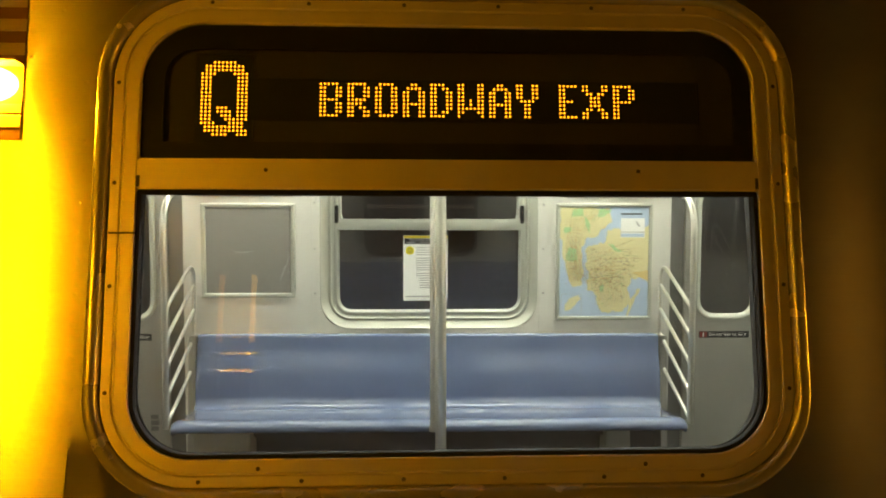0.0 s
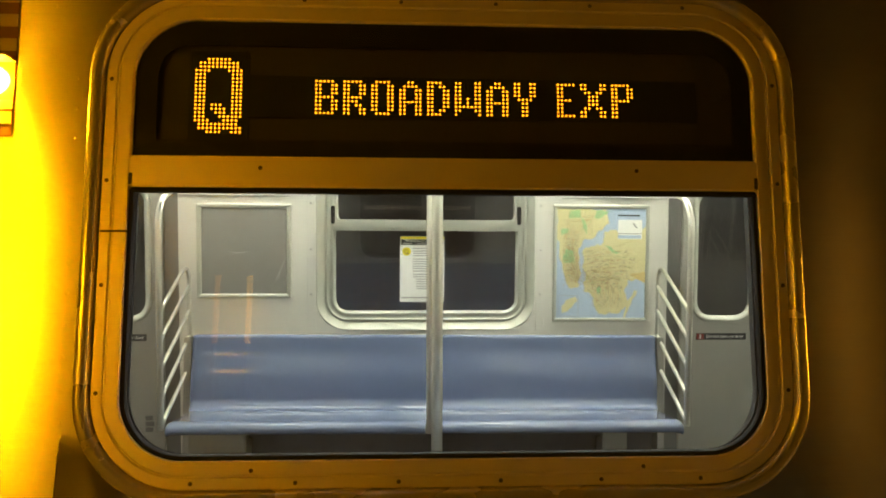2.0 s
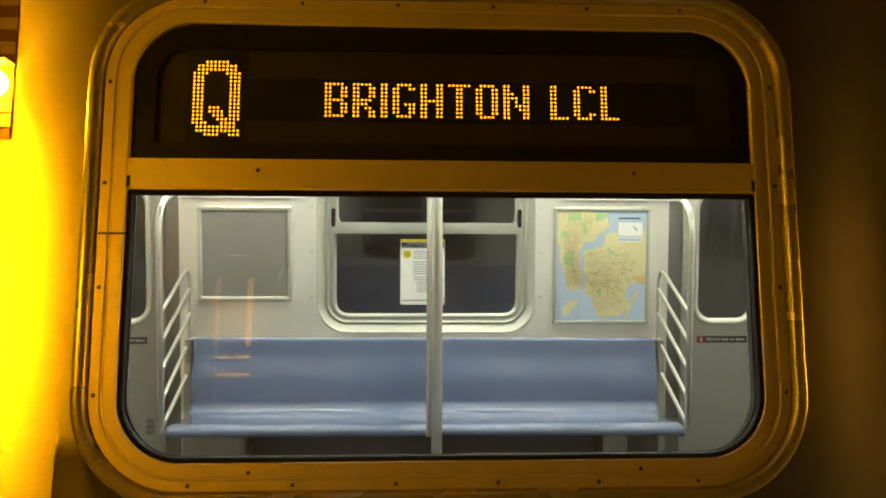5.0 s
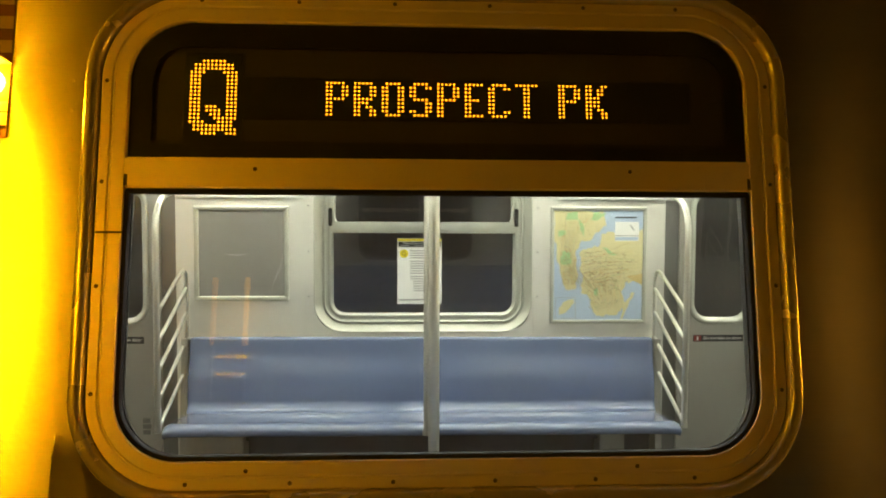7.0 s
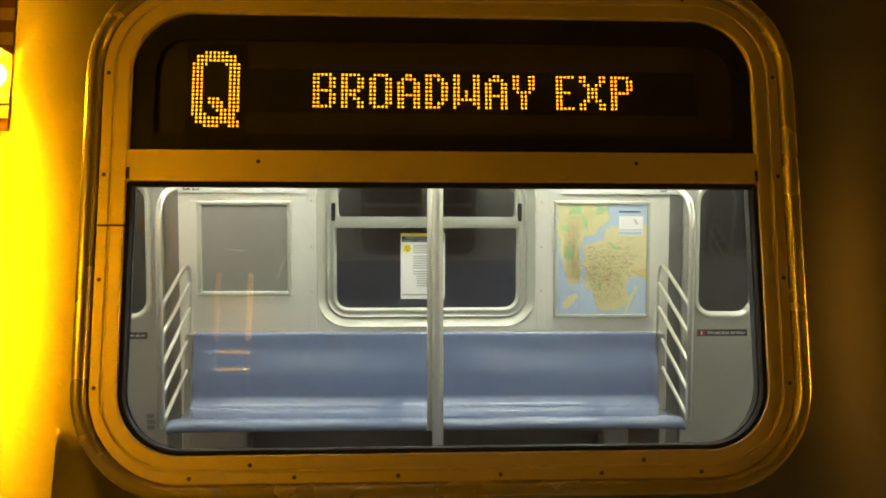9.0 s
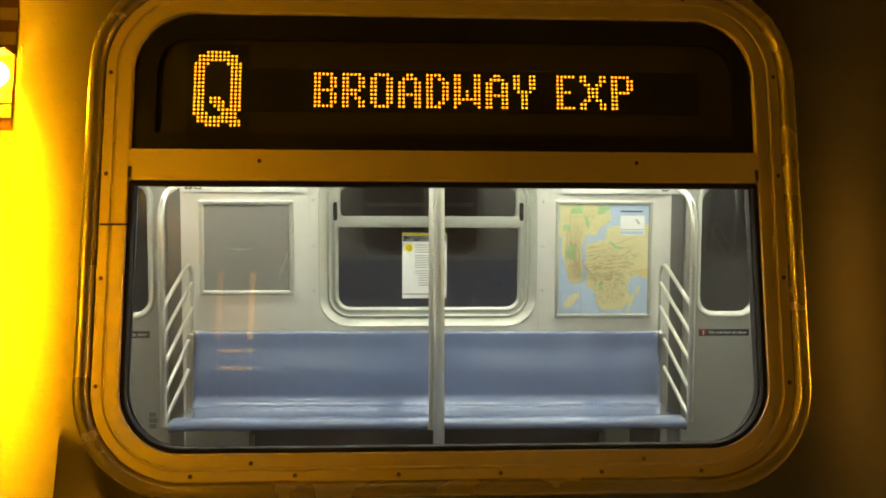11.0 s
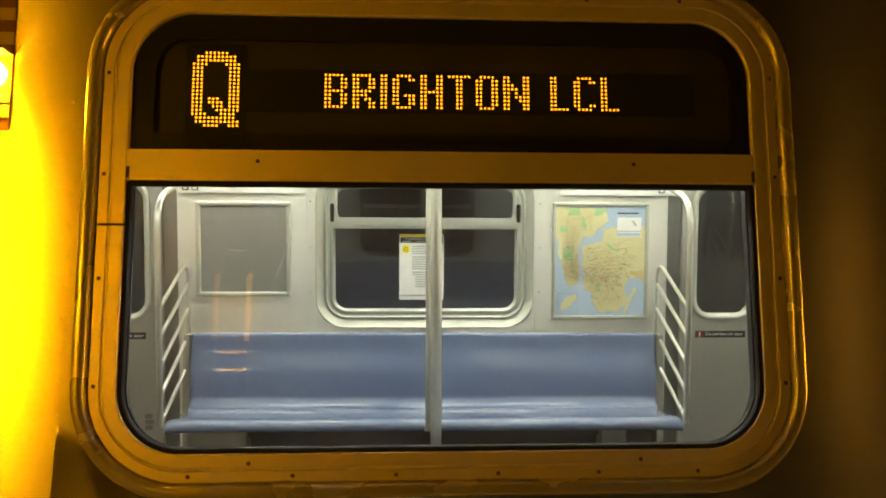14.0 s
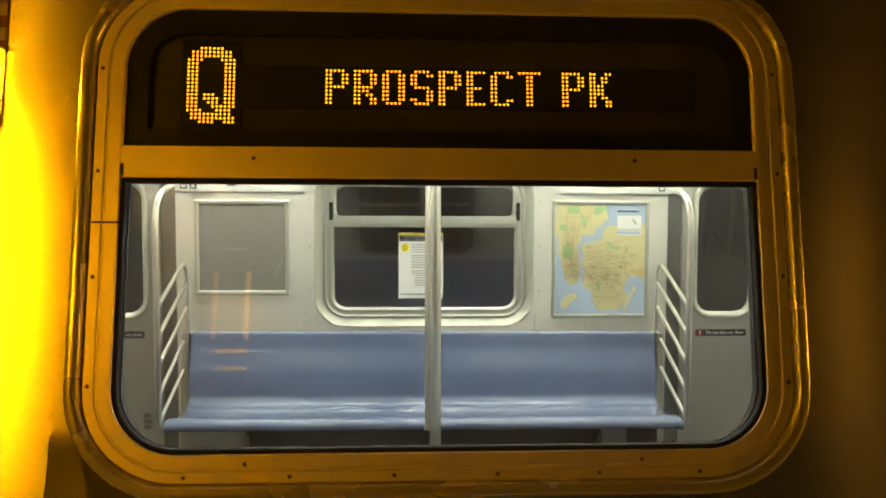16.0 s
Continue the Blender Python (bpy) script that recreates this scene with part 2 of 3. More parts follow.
def lettering(name, text, size, material, parent, m, label="", thick=0.0005):
    """Raised letters in the built-in font, as a mesh."""
    cu = bpy.data.curves.new(name, "FONT")
    cu.body, cu.size, cu.align_x, cu.align_y, cu.extrude, cu.resolution_u = text, size, "CENTER", "CENTER", thick, 2
    temp = bpy.data.objects.new(name, cu)
    scene.collection.objects.link(temp)
    me = bpy.data.meshes.new_from_object(temp.evaluated_get(bpy.context.evaluated_depsgraph_get()))
    bpy.data.objects.remove(temp)
    bpy.data.curves.remove(cu)
    me.name = name
    me.materials.clear()
    me.materials.append(material)
    ob = new(name, me)
    ob.parent = parent
    ob.matrix_basis = m
    return tagged(ob, label)


UPRIGHT = Matrix.Rotation(radians(90), 4, "X")   # lays letters on a face that looks along -y


# ---- near side of the car: outer skin and window ----
NX = 0.119                                 # middle of the near window
OPEN = (NX - 0.6025, NX + 0.6065, -0.1600, 0.7195)   # outer edge of the bead, in the side's own plane
R_OUT = 0.174


def inset(d):
    return (OPEN[0] + d, OPEN[1] - d, OPEN[2] + d, OPEN[3] - d)


side = thing("wall_south", NEAR, "brushed stainless steel side of a subway car", "car side", kind="structure")
hole = inset(0.012)
part("side_panel", block(-3.4, C - 2.72, 0.0, 0.09, -1.05, 1.35, 0.002, 1), STEEL_OUT, side)
# Opening added out of view so that the door glass mirrors dark.
part("side_panel", holed_plate((C + 2.72, 3.7, -1.05, 1.35), (3.02, 3.64, -0.15, 0.70), 0.12, 0.0, 0.09), STEEL_OUT, side, "steel side with an added unseen opening, mirrored dark in door glass")
for x0, x1 in ((C - 2.72, C - 1.42), (C + 1.42, C + 2.72)):
    part("door_header", block(x0, x1, 0.0, 0.09, 0.95, 1.35, 0.002, 1), STEEL_OUT, side)
part("outer_skin", holed_plate((C - 1.42, C + 1.42, -1.05, 1.35), hole, R_OUT - 0.012, 0.0, 0.012), STEEL_OUT, side)
part("inner_lining", holed_plate((-1.24, 1.54, -1.0, 1.1), inset(0.045), R_OUT - 0.045, 0.078, 0.09), STEEL_IN, side)
rivet = part("rivet", stud(0.0034, 0.0008), RIVET, side, smooth=True)
rivet.location = (-0.5485, -0.0001, 0.667)
rows = [(-0.5485, -0.0001, z) for z in (0.7085, 0.627, 0.5852)] + [(-0.5985, -0.0001, z) for z in (0.7125, 0.670, 0.627, 0.5838)]
rows += [(-0.5040, -0.0001, 0.541 - 0.0517 * i) for i in range(18)]
repeat(rivet, rows)
bm = bmesh.new()                             # an added, slightly proud wedge, turned from the lamps to darken this patch
loops = []
for z, rise in ((-0.044, 0.0), (-0.058, 0.35), (-0.076, 1.0), (-0.095, 1.0), (-0.11, 1.0), (-0.125, 1.0), (-0.14, 1.0), (-0.152, 1.0), (-0.158, 1.0), (-1.04, 1.0)):
    below = max(0.0, OPEN[2] + R_OUT - z)
    x1 = min(-0.345, OPEN[0] + R_OUT - math.sqrt(max(0.0, R_OUT ** 2 - below ** 2)) - 0.0015)
    h = 0.0003 + 0.075 * rise * (x1 + 0.5005)
    loops.append([(-0.5035, 0.001, z), (-0.5035, -0.7 * h, z), (-0.5005, -h, z), (x1, -0.0003, z), (x1, 0.001, z)])
rings(bm, loops)
part("dark_patch_wedge", bm, STEEL_OUT, side, "added proud steel wedge that darkens the skin at lower left")

win = thing("window_1", NEAR, "aluminium subway car window with a rounded bead and a sign above the pane", "window", kind="structure")
half = [(0.0, 0.001), (0.0003, -0.0050), (0.0012, -0.0082), (0.0030, -0.0104), (0.0058, -0.0116), (0.0095, -0.0121), (0.0140, -0.0120), (0.0178, -0.0112), (0.0206, -0.0094), (0.0222, -0.0066), (0.0230, -0.0030), (0.0245, 0.004)]
part("bead", ring_frame(OPEN, R_OUT, half, 16), BEAD, win, "rounded metal bead round the window", smooth=True)
flat = [(0.0245, 0.004), (0.0262, -0.0005), (0.0275, -0.0018), (0.0425, -0.0018), (0.0440, -0.0010), (0.0448, 0.0004), (0.0468, 0.0004), (0.0478, -0.0012),
        (0.0495, -0.0024), (0.0690, -0.0024), (0.0705, -0.0016), (0.0712, 0.000), (0.0712, 0.012)]
part("window_frame", ring_frame(OPEN, R_OUT, flat, 16), FRAME_OUT, win)
part("frame_backing", ring_frame(OPEN, R_OUT, [(0.010, 0.011), (0.079, 0.0195), (0.058, 0.076), (0.020, 0.076)], 12), RUBBER, win)
gk = ring_frame((OPEN[0], OPEN[1], OPEN[2], OPEN[3]), R_OUT, [(0.0705, 0.001), (0.0730, -0.0006), (0.0780, 0.0005), (0.0795, 0.004), (0.0800, 0.010)], 16)
bmesh.ops.bisect_plane(gk, geom=list(gk.verts) + list(gk.edges) + list(gk.faces), plane_co=(0, 0, 0.352), plane_no=(0, 0, 1), clear_outer=True)
part("gasket", gk, RUBBER, win, "black rubber gasket")
RX0, RX1 = OPEN[0] + 0.0705, OPEN[1] - 0.0705
rail1 = part("transom", block(RX0, RX1, -0.0045, 0.012, 0.356, 0.409, 0.0025), FRAME_OUT, win, "flat aluminium rail between sign and pane")
part("transom_seal", block(RX0 + 0.002, RX1 - 0.002, -0.001, 0.014, 0.3475, 0.3565, 0.002), RUBBER, rail1)
part("transom_seal", block(RX0 + 0.002, RX1 - 0.002, 0.000, 0.014, 0.4085, 0.4125, 0.0015), RUBBER, rail1)
for x in (RX0 + 0.004, RX1 - 0.004):
    part("joint", block(x - 0.004, x + 0.004, -0.0049, 0.0, 0.358, 0.380, 0.0015), SEAM, win, "dark worn joint")
for s in (OPEN[0] + 0.0285, ):
    part("frame_seam", block(s, s + 0.043, -0.0030, 0.0, 0.2795, 0.283, 0.0004, 1), SEAM, win)
screw = part("screw", stud(0.0036, 0.0006), SCREW, win, smooth=True)
screw.location = (-0.197, -0.0045, 0.389)
spots = [(0.4425, -0.0045, 0.3895), (-0.199, -0.0024, -0.1046), (0.439, -0.0024, -0.1045)]
E0, E1, B0, B1 = OPEN[0] + 0.0345, OPEN[1] - 0.0345, OPEN[2] + 0.0355, OPEN[3] - 0.034
spots += [(-0.2943 + 0.1658 * i, -0.0018, B0) for i in range(6)] + [(-0.296 + 0.1662 * i, -0.0018, B1) for i in range(6)]
spots += [(E0, -0.0018, 0.540 - 0.1738 * i) for i in range(4)] + [(E1, -0.0018, 0.5455 - 0.1761 * i) for i in range(4)]
repeat(screw, spots)
inner = [(-0.045, 0.079), (-0.040, 0.094), (-0.012, 0.101), (0.014, 0.101), (0.028, 0.094), (0.034, 0.079)]
part("inner_frame", ring_frame(OPEN, R_OUT, inner, 12), ALU_IN, win, smooth=True)
gl = slab(inset(0.072), R_OUT - 0.072, 0.010, 0.015, 12)
bmesh.ops.bisect_plane(gl, geom=list(gl.verts) + list(gl.edges) + list(gl.faces), plane_co=(0, 0, 0.349), plane_no=(0, 0, 1), clear_outer=True)
bmesh.ops.holes_fill(gl, edges=[e for e in gl.edges if e.is_boundary])
pane = part("pane", gl, GLASS_NEAR, win, "clear window pane")
pane.visible_shadow = False


# ---- destination sign ----
GLYPHS = {
    "A": "..11../.1111./11..11/11..11/11..11/111111/11..11/11..11/11..11", "B": "11111./11..11/11..11/11..11/11111./11..11/11..11/11..11/11111.",
    "C": ".1111./11..11/11..../11..../11..../11..../11..../11..11/.1111.", "D": "1111../11.11./11..11/11..11/11..11/11..11/11..11/11.11./1111..",
    "E": "11111/11.../11.../11.../1111./11.../11.../11.../11111", "G": ".1111./11..11/11..../11..../11..../11.111/11..11/11..11/.1111.",
    "H": "11..11/11..11/11..11/11..11/111111/11..11/11..11/11..11/11..11", "I": "11/11/11/11/11/11/11/11/11",
    "K": "11..11/11.11./11.11./1111../1111../1111../11.11./11..11/11..11", "L": "11.../11.../11.../11.../11.../11.../11.../11.../11111",
    "N": "11...11/11...11/111..11/1111.11/11.1.11/11.1111/11..111/11...11/11...11", "O": ".1111./11..11/11..11/11..11/11..11/11..11/11..11/11..11/.1111.",
    "P": "11111./11..11/11..11/11..11/11111./11..../11..../11..../11....", "R": "11111./11..11/11..11/11..11/11111./1111../11.11./11..11/11..11",
    "S": ".1111./11..11/11..../11..../.1111./....11/....11/11..11/.1111.", "T": "111111/..11../..11../..11../..11../..11../..11../..11../..11..",
    "W": "11...11/11...11/11...11/11...11/11.1.11/11.1.11/1111111/11...11/1.....1", "X": "11...11/11...11/.11.11./..111../..111../..111../.11.11./11...11/11...11",
    "Y": "11..11/11..11/11..11/11..11/.1111./..11../..11../..11../..11..", " ": ".../.../.../.../.../.../.../.../..."}
ROUTE = ("...111111.../.1111111111./.1111111111./1111....1111/111......111/111......111/111......111/111......111/111......111/111......111/"
         "111......111/111......111/111.111..111/111.1111.111/111..111.111/111...111111/1111...1111./.1111111111./.11111111111/...1111..111")


def lit(text, first):
    """The lit (column, row) places of a message."""
    out, col = set(), first
    for ch in text:
        g = GLYPHS[ch].split("/")
        out |= {(col + c, r) for r, line in enumerate(g) for c, bit in enumerate(line) if bit == "1"}
        col += len(g[0]) + 1
    return out


def leds(places, x0, z0, px, pz):
    """Small lit domes that face -y."""
    bm = bmesh.new()
    for c, r in sorted(places):
        x, z, q = x0 + c * px, z0 - r * pz, 0.00205
        ring = [bm.verts.new((x + q * math.cos(k * math.pi / 4), 0.0, z + q * math.sin(k * math.pi / 4))) for k in range(8)]
        ring2 = [bm.verts.new((x + 0.7 * q * math.cos(k * math.pi / 4), -0.0008, z + 0.7 * q * math.sin(k * math.pi / 4))) for k in range(8)]
        tip = bm.verts.new((x, -0.0011, z))
        for k in range(8):
            j = (k + 1) % 8
            bm.faces.new((ring[k], ring[j], ring2[j], ring2[k]))
            bm.faces.new((ring2[k], ring2[j], tip))
    return bm


LED_Y = 0.014
sign = thing("destination_sign", NEAR, "black destination sign with amber dot-matrix letters behind the window", "led sign")
SB = inset(0.0711)
top_box = (SB[0], SB[1], 0.4095, SB[3])


def sign_face(y, box, r, n=12):
    """Loop of the sign's outline: round above, square below."""
    x0, x1, z0, z1 = box
    pts = rrect(x0, x1, z0 - 1.0, z1, r, n)
    return [(x, y, max(z, z0)) for x, z in pts]


bm = bmesh.new()
inner = (-0.376, 0.620, 0.440, 0.605)
rings(bm, [sign_face(0.0075, top_box, 0.108), sign_face(0.0075, inner, 0.055), sign_face(0.010, inner, 0.055), sign_face(0.010, top_box, 0.108)], True)
bmesh.ops.remove_doubles(bm, verts=bm.verts, dist=1e-5)
bmesh.ops.dissolve_degenerate(bm, edges=bm.edges, dist=1e-6)
part("mask", bm, MASK, sign, "black printed border")
sg = bmesh.new()
a, b = sign_face(0.0035, top_box, 0.108), sign_face(0.0065, top_box, 0.108)
vs = rings(sg, [a, b])
sg.faces.new(vs[0])
sg.faces.new(list(reversed(vs[1])))
bmesh.ops.remove_doubles(sg, verts=sg.verts, dist=1e-5)
o = part("sign_pane", sg, GLASS, sign, "dark glass over the sign")
o.visible_shadow = False
part("sign_board", block(-0.43, 0.67, LED_Y + 0.004, LED_Y + 0.012, 0.405, 0.66, 0.001, 1), BOARD, sign)
part("housing", ring_frame((-0.44, 0.68, 0.404, 0.662), 0.1, [(0.0, 0.013), (0.0, 0.076), (0.1, 0.076), (0.125, 0.076)], 8), MASK, sign)
S = 1.0084                                   # the matrix lies behind the pane
EX, EZ = 0.055, 1.225 - 1.0


def behind(x, z):
    return EX + (x - EX) * S, EZ + (z - EZ) * S


qx, qz = behind(-0.3105, 0.5800)
mx, mz = behind(-0.1075, 0.5440)
PX, PZ = 0.00691, 0.00704
part("led_bed", block(qx - 0.012, qx + 12 * PX + 0.006, LED_Y + 0.0005, LED_Y + 0.006, qz - 20 * PZ - 0.004, qz + 0.016, 0.001, 1), LED_BED, sign, "black bed of the route letter")
part("led_bed", block(mx - 0.12, mx + 97 * PX, LED_Y + 0.0005, LED_Y + 0.006, mz - 8 * PZ - 0.010, mz + 0.010, 0.001, 1), LED_BED, sign, "black bed of the message matrix")
route_bits = {(c, r) for r, line in enumerate(ROUTE.split("/")) for c, bit in enumerate(line) if bit == "1"}
route = part("route_letter", leds(route_bits, qx, qz, PX, 0.00676), LED, sign, "amber route letter Q made of lit dots")
route.location.y = LED_Y
MESSAGES = [lit("BROADWAY EXP", 0), lit("BRIGHTON LCL", 3), lit("PROSPECT PK", 4)]
banks = {}
for places in set().union(*MESSAGES):
    banks.setdefault(tuple(places in m for m in MESSAGES), set()).add(places)
bank_parts = []
for key in sorted(banks):
    o = part("dot_bank", leds(banks[key], mx, mz, PX, PZ), LED, sign, "amber lit dots of the message matrix")
    o.location.y = LED_Y
    tagged(o, kind="stuff")
    bank_parts.append((key, o))


# ---- amber door lamp on the outer side ----
lamp = thing("door_lamp", NEAR, "amber signal lamp in a ribbed steel housing on the car", "signal lamp")
part("housing", block(-0.735, -0.6068, -0.0030, -0.0009, 0.4385, 0.85, 0.001, 1), RIB_GAP, lamp)
for z0, z1 in [(0.4588, 0.480), (0.4845, 0.500)] + [(0.5852 + 0.0425 * i, 0.607 + 0.0425 * i) for i in range(6)]:
    part("rib", block(-0.7335, -0.6070, -0.0044, -0.002, z0, z1, 0.0008, 1), RIB, lamp)
# Narrow hood added to keep the lens's light off the skin above.
part("hood", block(-0.7335, -0.6070, -0.034, -0.002, 0.5655, 0.5700, 0.001, 1), RIB, lamp, "narrow hood over the lens")
bm = bmesh.new()
bmesh.ops.create_uvsphere(bm, u_segments=24, v_segments=12, radius=1.0)
bmesh.ops.transform(bm, matrix=Matrix.Translation((-0.664, -0.004, 0.533)) @ Matrix.Diagonal((0.050, 0.026, 0.031, 1)), verts=bm.verts)
lens = part("lens", bm, LENS, lamp, "glowing amber lens", smooth=True)



# ---- far side of the car ----
far = thing("wall_north", FAR, "brushed stainless steel lining opposite, with riveted strips", "car wall", kind="structure")
FW = (-0.4853, 0.7725, -0.141, 0.770)
part("lining", holed_plate((C - 1.404, C + 1.404, -1.0, 1.12), (FW[0] + 0.004, FW[1] - 0.004, FW[2] + 0.004, FW[3] - 0.004), 0.15, 0.0, 0.012, 12), STEEL_IN, far)
part("outer_skin", holed_plate((C - 1.46, C + 1.46, -1.05, 1.35), (FW[0] + 0.05, FW[1] - 0.05, FW[2] + 0.05, FW[3] - 0.05), 0.11, 0.115, 0.13, 12), UNDER, far)
for x0, x1 in ((-0.534, -0.4875), (0.779, 0.827)):
    part("splice_strip", slab((x0, x1, -0.157, 1.1), 0.002, -0.003, -0.0004, 3, 0.001), STEEL_IN, far)
rv = part("rivet", stud(0.006, 0.003), STEEL_POST, far, smooth=True)
rv.location = (-0.5137, -0.003, 0.586)
repeat(rv, [(x, -0.003, z) for x in (-0.5137, 0.803) for z in (0.83, 0.324, 0.068)] + [(0.803, -0.003, 0.580)])
for x0, x1, bx, bz in ((-1.244, -0.637, -0.940, 0.659), (0.925, 1.541, 1.2325, 0.668)):
    part("trim", block(x0, x1, -0.005, 0.0, 0.6215, 0.6265, 0.001, 1), STEEL_DOOR, far)
    part("cove_panel", block(x0 - 0.012, x1 + 0.09, -0.010, 0.0, 0.6285, 0.95, 0.003), WHITE, far, "white panel above the advertisement frames")
    part("bracket", block(bx - 0.024, bx + 0.024, -0.022, -0.008, bz, bz + 0.017, 0.003), STEEL_POST, far)

w2 = thing("window_2", FAR, "aluminium window opposite with an upper sash and a dark view", "window", kind="structure")
prof = [(0.0, 0.001), (0.001, -0.003), (0.005, -0.004), (0.009, -0.001), (0.043, 0.032), (0.047, 0.033), (0.050, 0.024), (0.060, 0.022), (0.066, 0.029), (0.080, 0.031),
        (0.084, 0.026), (0.096, 0.026), (0.102, 0.034), (0.107, 0.038), (0.109, 0.046)]
part("window_frame", ring_frame(FW, 0.178, prof, 16), ALU_IN, w2, smooth=True)
rail2 = part("transom", block(FW[0] + 0.098, FW[1] - 0.090, 0.012, 0.040, 0.4315, 0.490, 0.003), ALU_IN, w2, "sash rail")
part("transom_lip", block(FW[0] + 0.088, FW[1] - 0.083, -0.004, 0.014, 0.4490, 0.4636, 0.004), ALU_IN, rail2)
part("sash", ring_frame((FW[0] + 0.100, FW[1] - 0.100, 0.466, 0.690), 0.060, [(0.0, 0.034), (0.001, 0.018), (0.014, 0.018), (0.020, 0.026), (0.022, 0.044)], 10), ALU_IN, w2, "hinged upper sash")
part("sash_rail", block(FW[0] + 0.104, FW[1] - 0.100, 0.002, 0.030, 0.4650, 0.4955, 0.006), ALU_IN, w2, "bright lower rail of the sash")
for x in (-0.390, 0.6785):
    part("latch", block(x - 0.011, x + 0.011, -0.002, 0.030, 0.470, 0.574, 0.004), RUBBER, w2, "black window latch")
for x in (-0.13, 0.42):
    part("sash_handle", block(x - 0.06, x + 0.06, 0.002, 0.022, 0.664, 0.678, 0.004), WHITE, w2)
o = part("pane", slab((FW[0] + 0.090, FW[1] - 0.090, FW[2] + 0.090, 0.45), 0.07, 0.046, 0.051, 10), GLASS_FAR, w2)
o.visible_shadow = False
o = part("pane", slab((FW[0] + 0.105, FW[1] - 0.105, 0.47, 0.70), 0.07, 0.044, 0.048, 10), GLASS_FAR, w2)
o.visible_shadow = False


def door_leaf(name, x0, x1, gx0, gx1, label):
    d = thing(name, FAR, label, "door", kind="structure")
    g = (gx0 - 0.042, gx1 + 0.042, -0.108, 0.708)
    part("leaf", holed_plate((x0, x1, -0.985, 1.0), (g[0] + 0.004, g[1] - 0.004, g[2] + 0.004, g[3] - 0.004), 0.12, 0.070, 0.105, 10), STEEL_DOOR, d)
    part("window_frame", ring_frame(g, 0.125, [(0.0, 0.071), (0.002, 0.064), (0.010, 0.060), (0.022, 0.062), (0.032, 0.070), (0.040, 0.076), (0.040, 0.090)], 12), ALU_IN, d, smooth=True)
    o = part("pane", slab((gx0 - 0.01, gx1 + 0.01, -0.065, 0.667), 0.09, 0.082, 0.087, 10), GLASS, d)
    o.visible_shadow = False
    return d


for s, names in ((1, ("door_1", "door_2")), (-1, ("door_3", "door_4"))):
    for k, nm in enumerate(names):
        a, b = (1.542 + 0.64 * k, 2.178 + 0.64 * k)
        g0, g1 = (1.621, 1.931) if k == 0 else (2.388, 2.708)
        xs, gs = sorted((C + s * a, C + s * b)), sorted((C + s * g0, C + s * g1))
        leaf = door_leaf(nm, *xs, *gs, "closed brushed steel sliding door leaf with a rounded window")
        copy_thing(leaf, TURN @ leaf.matrix_basis)
for s in (1, -1):
    xs = sorted((C + s * 1.404, C + s * 1.498))
    p = thing("trim_post", FAR, "dark grey steel door post", "door post", kind="structure")
    part("dark_post", block(xs[0], xs[1], 0.030, 0.110, -1.0, 1.1, 0.003), STEEL_POST, p)
    xs = sorted((C + s * 1.496, C + s * 1.545))
    part("light_post", block(xs[0], xs[1], 0.016, 0.110, -1.0, 1.1, 0.004), STEEL_DOOR, p, "brushed steel door post")
    copy_thing(p, TURN @ p.matrix_basis)


# ---- panels and papers on the far side ----
ad = thing("advertisement_frame", FAR, "empty grey advertisement frame on the steel wall", "frame")
AD = (-1.1525, -0.6235, 0.0445, 0.5825)
part("frame", ring_frame(AD, 0.004, [(0.0, 0.0), (0.001, -0.010), (0.006, -0.013), (0.021, -0.012), (0.025, -0.008), (0.027, -0.004)], 3), ALU_IN, ad)
ad_board = part("backing", slab((AD[0] + 0.020, AD[1] - 0.020, AD[2] + 0.020, AD[3] - 0.020), 0.002, -0.0045, -0.001, 3), PANEL, ad, "bare scuffed grey backing board")
st = part("screw_hole", stud(0.004, 0.0008), SCREW, ad)
st.location = (-1.079, -0.0045, 0.503)
repeat(st, [(-1.063, -0.0045, 0.515), (-0.69, -0.0045, 0.505), (-0.683, -0.0045, 0.517), (-0.672, -0.0045, 0.40)])

def scuff(pts, width, material):
    """A pale scratch on the board."""
    bm = bmesh.new()
    vs = []
    for i, (x, z) in enumerate(pts):
        w = width * math.sin(math.pi * (i + 0.5) / len(pts))
        vs.append((bm.verts.new((x, -0.0047, z + w / 2)), bm.verts.new((x, -0.0047, z - w / 2))))
    for (a, b), (c, d) in zip(vs, vs[1:]):
        bm.faces.new((a, b, d, c))
    part("scuff", bm, material, ad_board, "pale scratch")


SCUFF = mat("scuffed_board", (0.40, 0.40, 0.39), 0.5, 0.0, (30, 30, 200), 0.4)
scuff([(-0.99 + 0.012 * i, 0.315 - 0.012 * math.sin(math.pi * i / 12)) for i in range(13)], 0.004, SCUFF)
for k in range(5):
    x = -0.715 + 0.009 * k
    scuff([(x + 0.004 * i, 0.12 + 0.02 * k + 0.016 * i) for i in range(8 - k % 3)], 0.006, SCUFF)

mp = thing("subway_map", FAR, "framed pale blue and cream transit map on the steel wall", "map")
MB = (0.8765, 1.4405, -0.090, 0.588)
part("frame", ring_frame(MB, 0.004, [(0.0, 0.0), (0.001, -0.010), (0.005, -0.013), (0.018, -0.012), (0.021, -0.008), (0.022, -0.004)], 3), ALU_IN, mp)
W0, W1, H0, H1 = MB[0] + 0.021, MB[1] - 0.019, MB[2] + 0.018, MB[3] - 0.021
map_sheet = part("sheet", slab((W0 - 0.001, W1 + 0.001, H0, H1), 0.002, -0.0045, -0.001, 3), WATER, mp, "printed blue water")


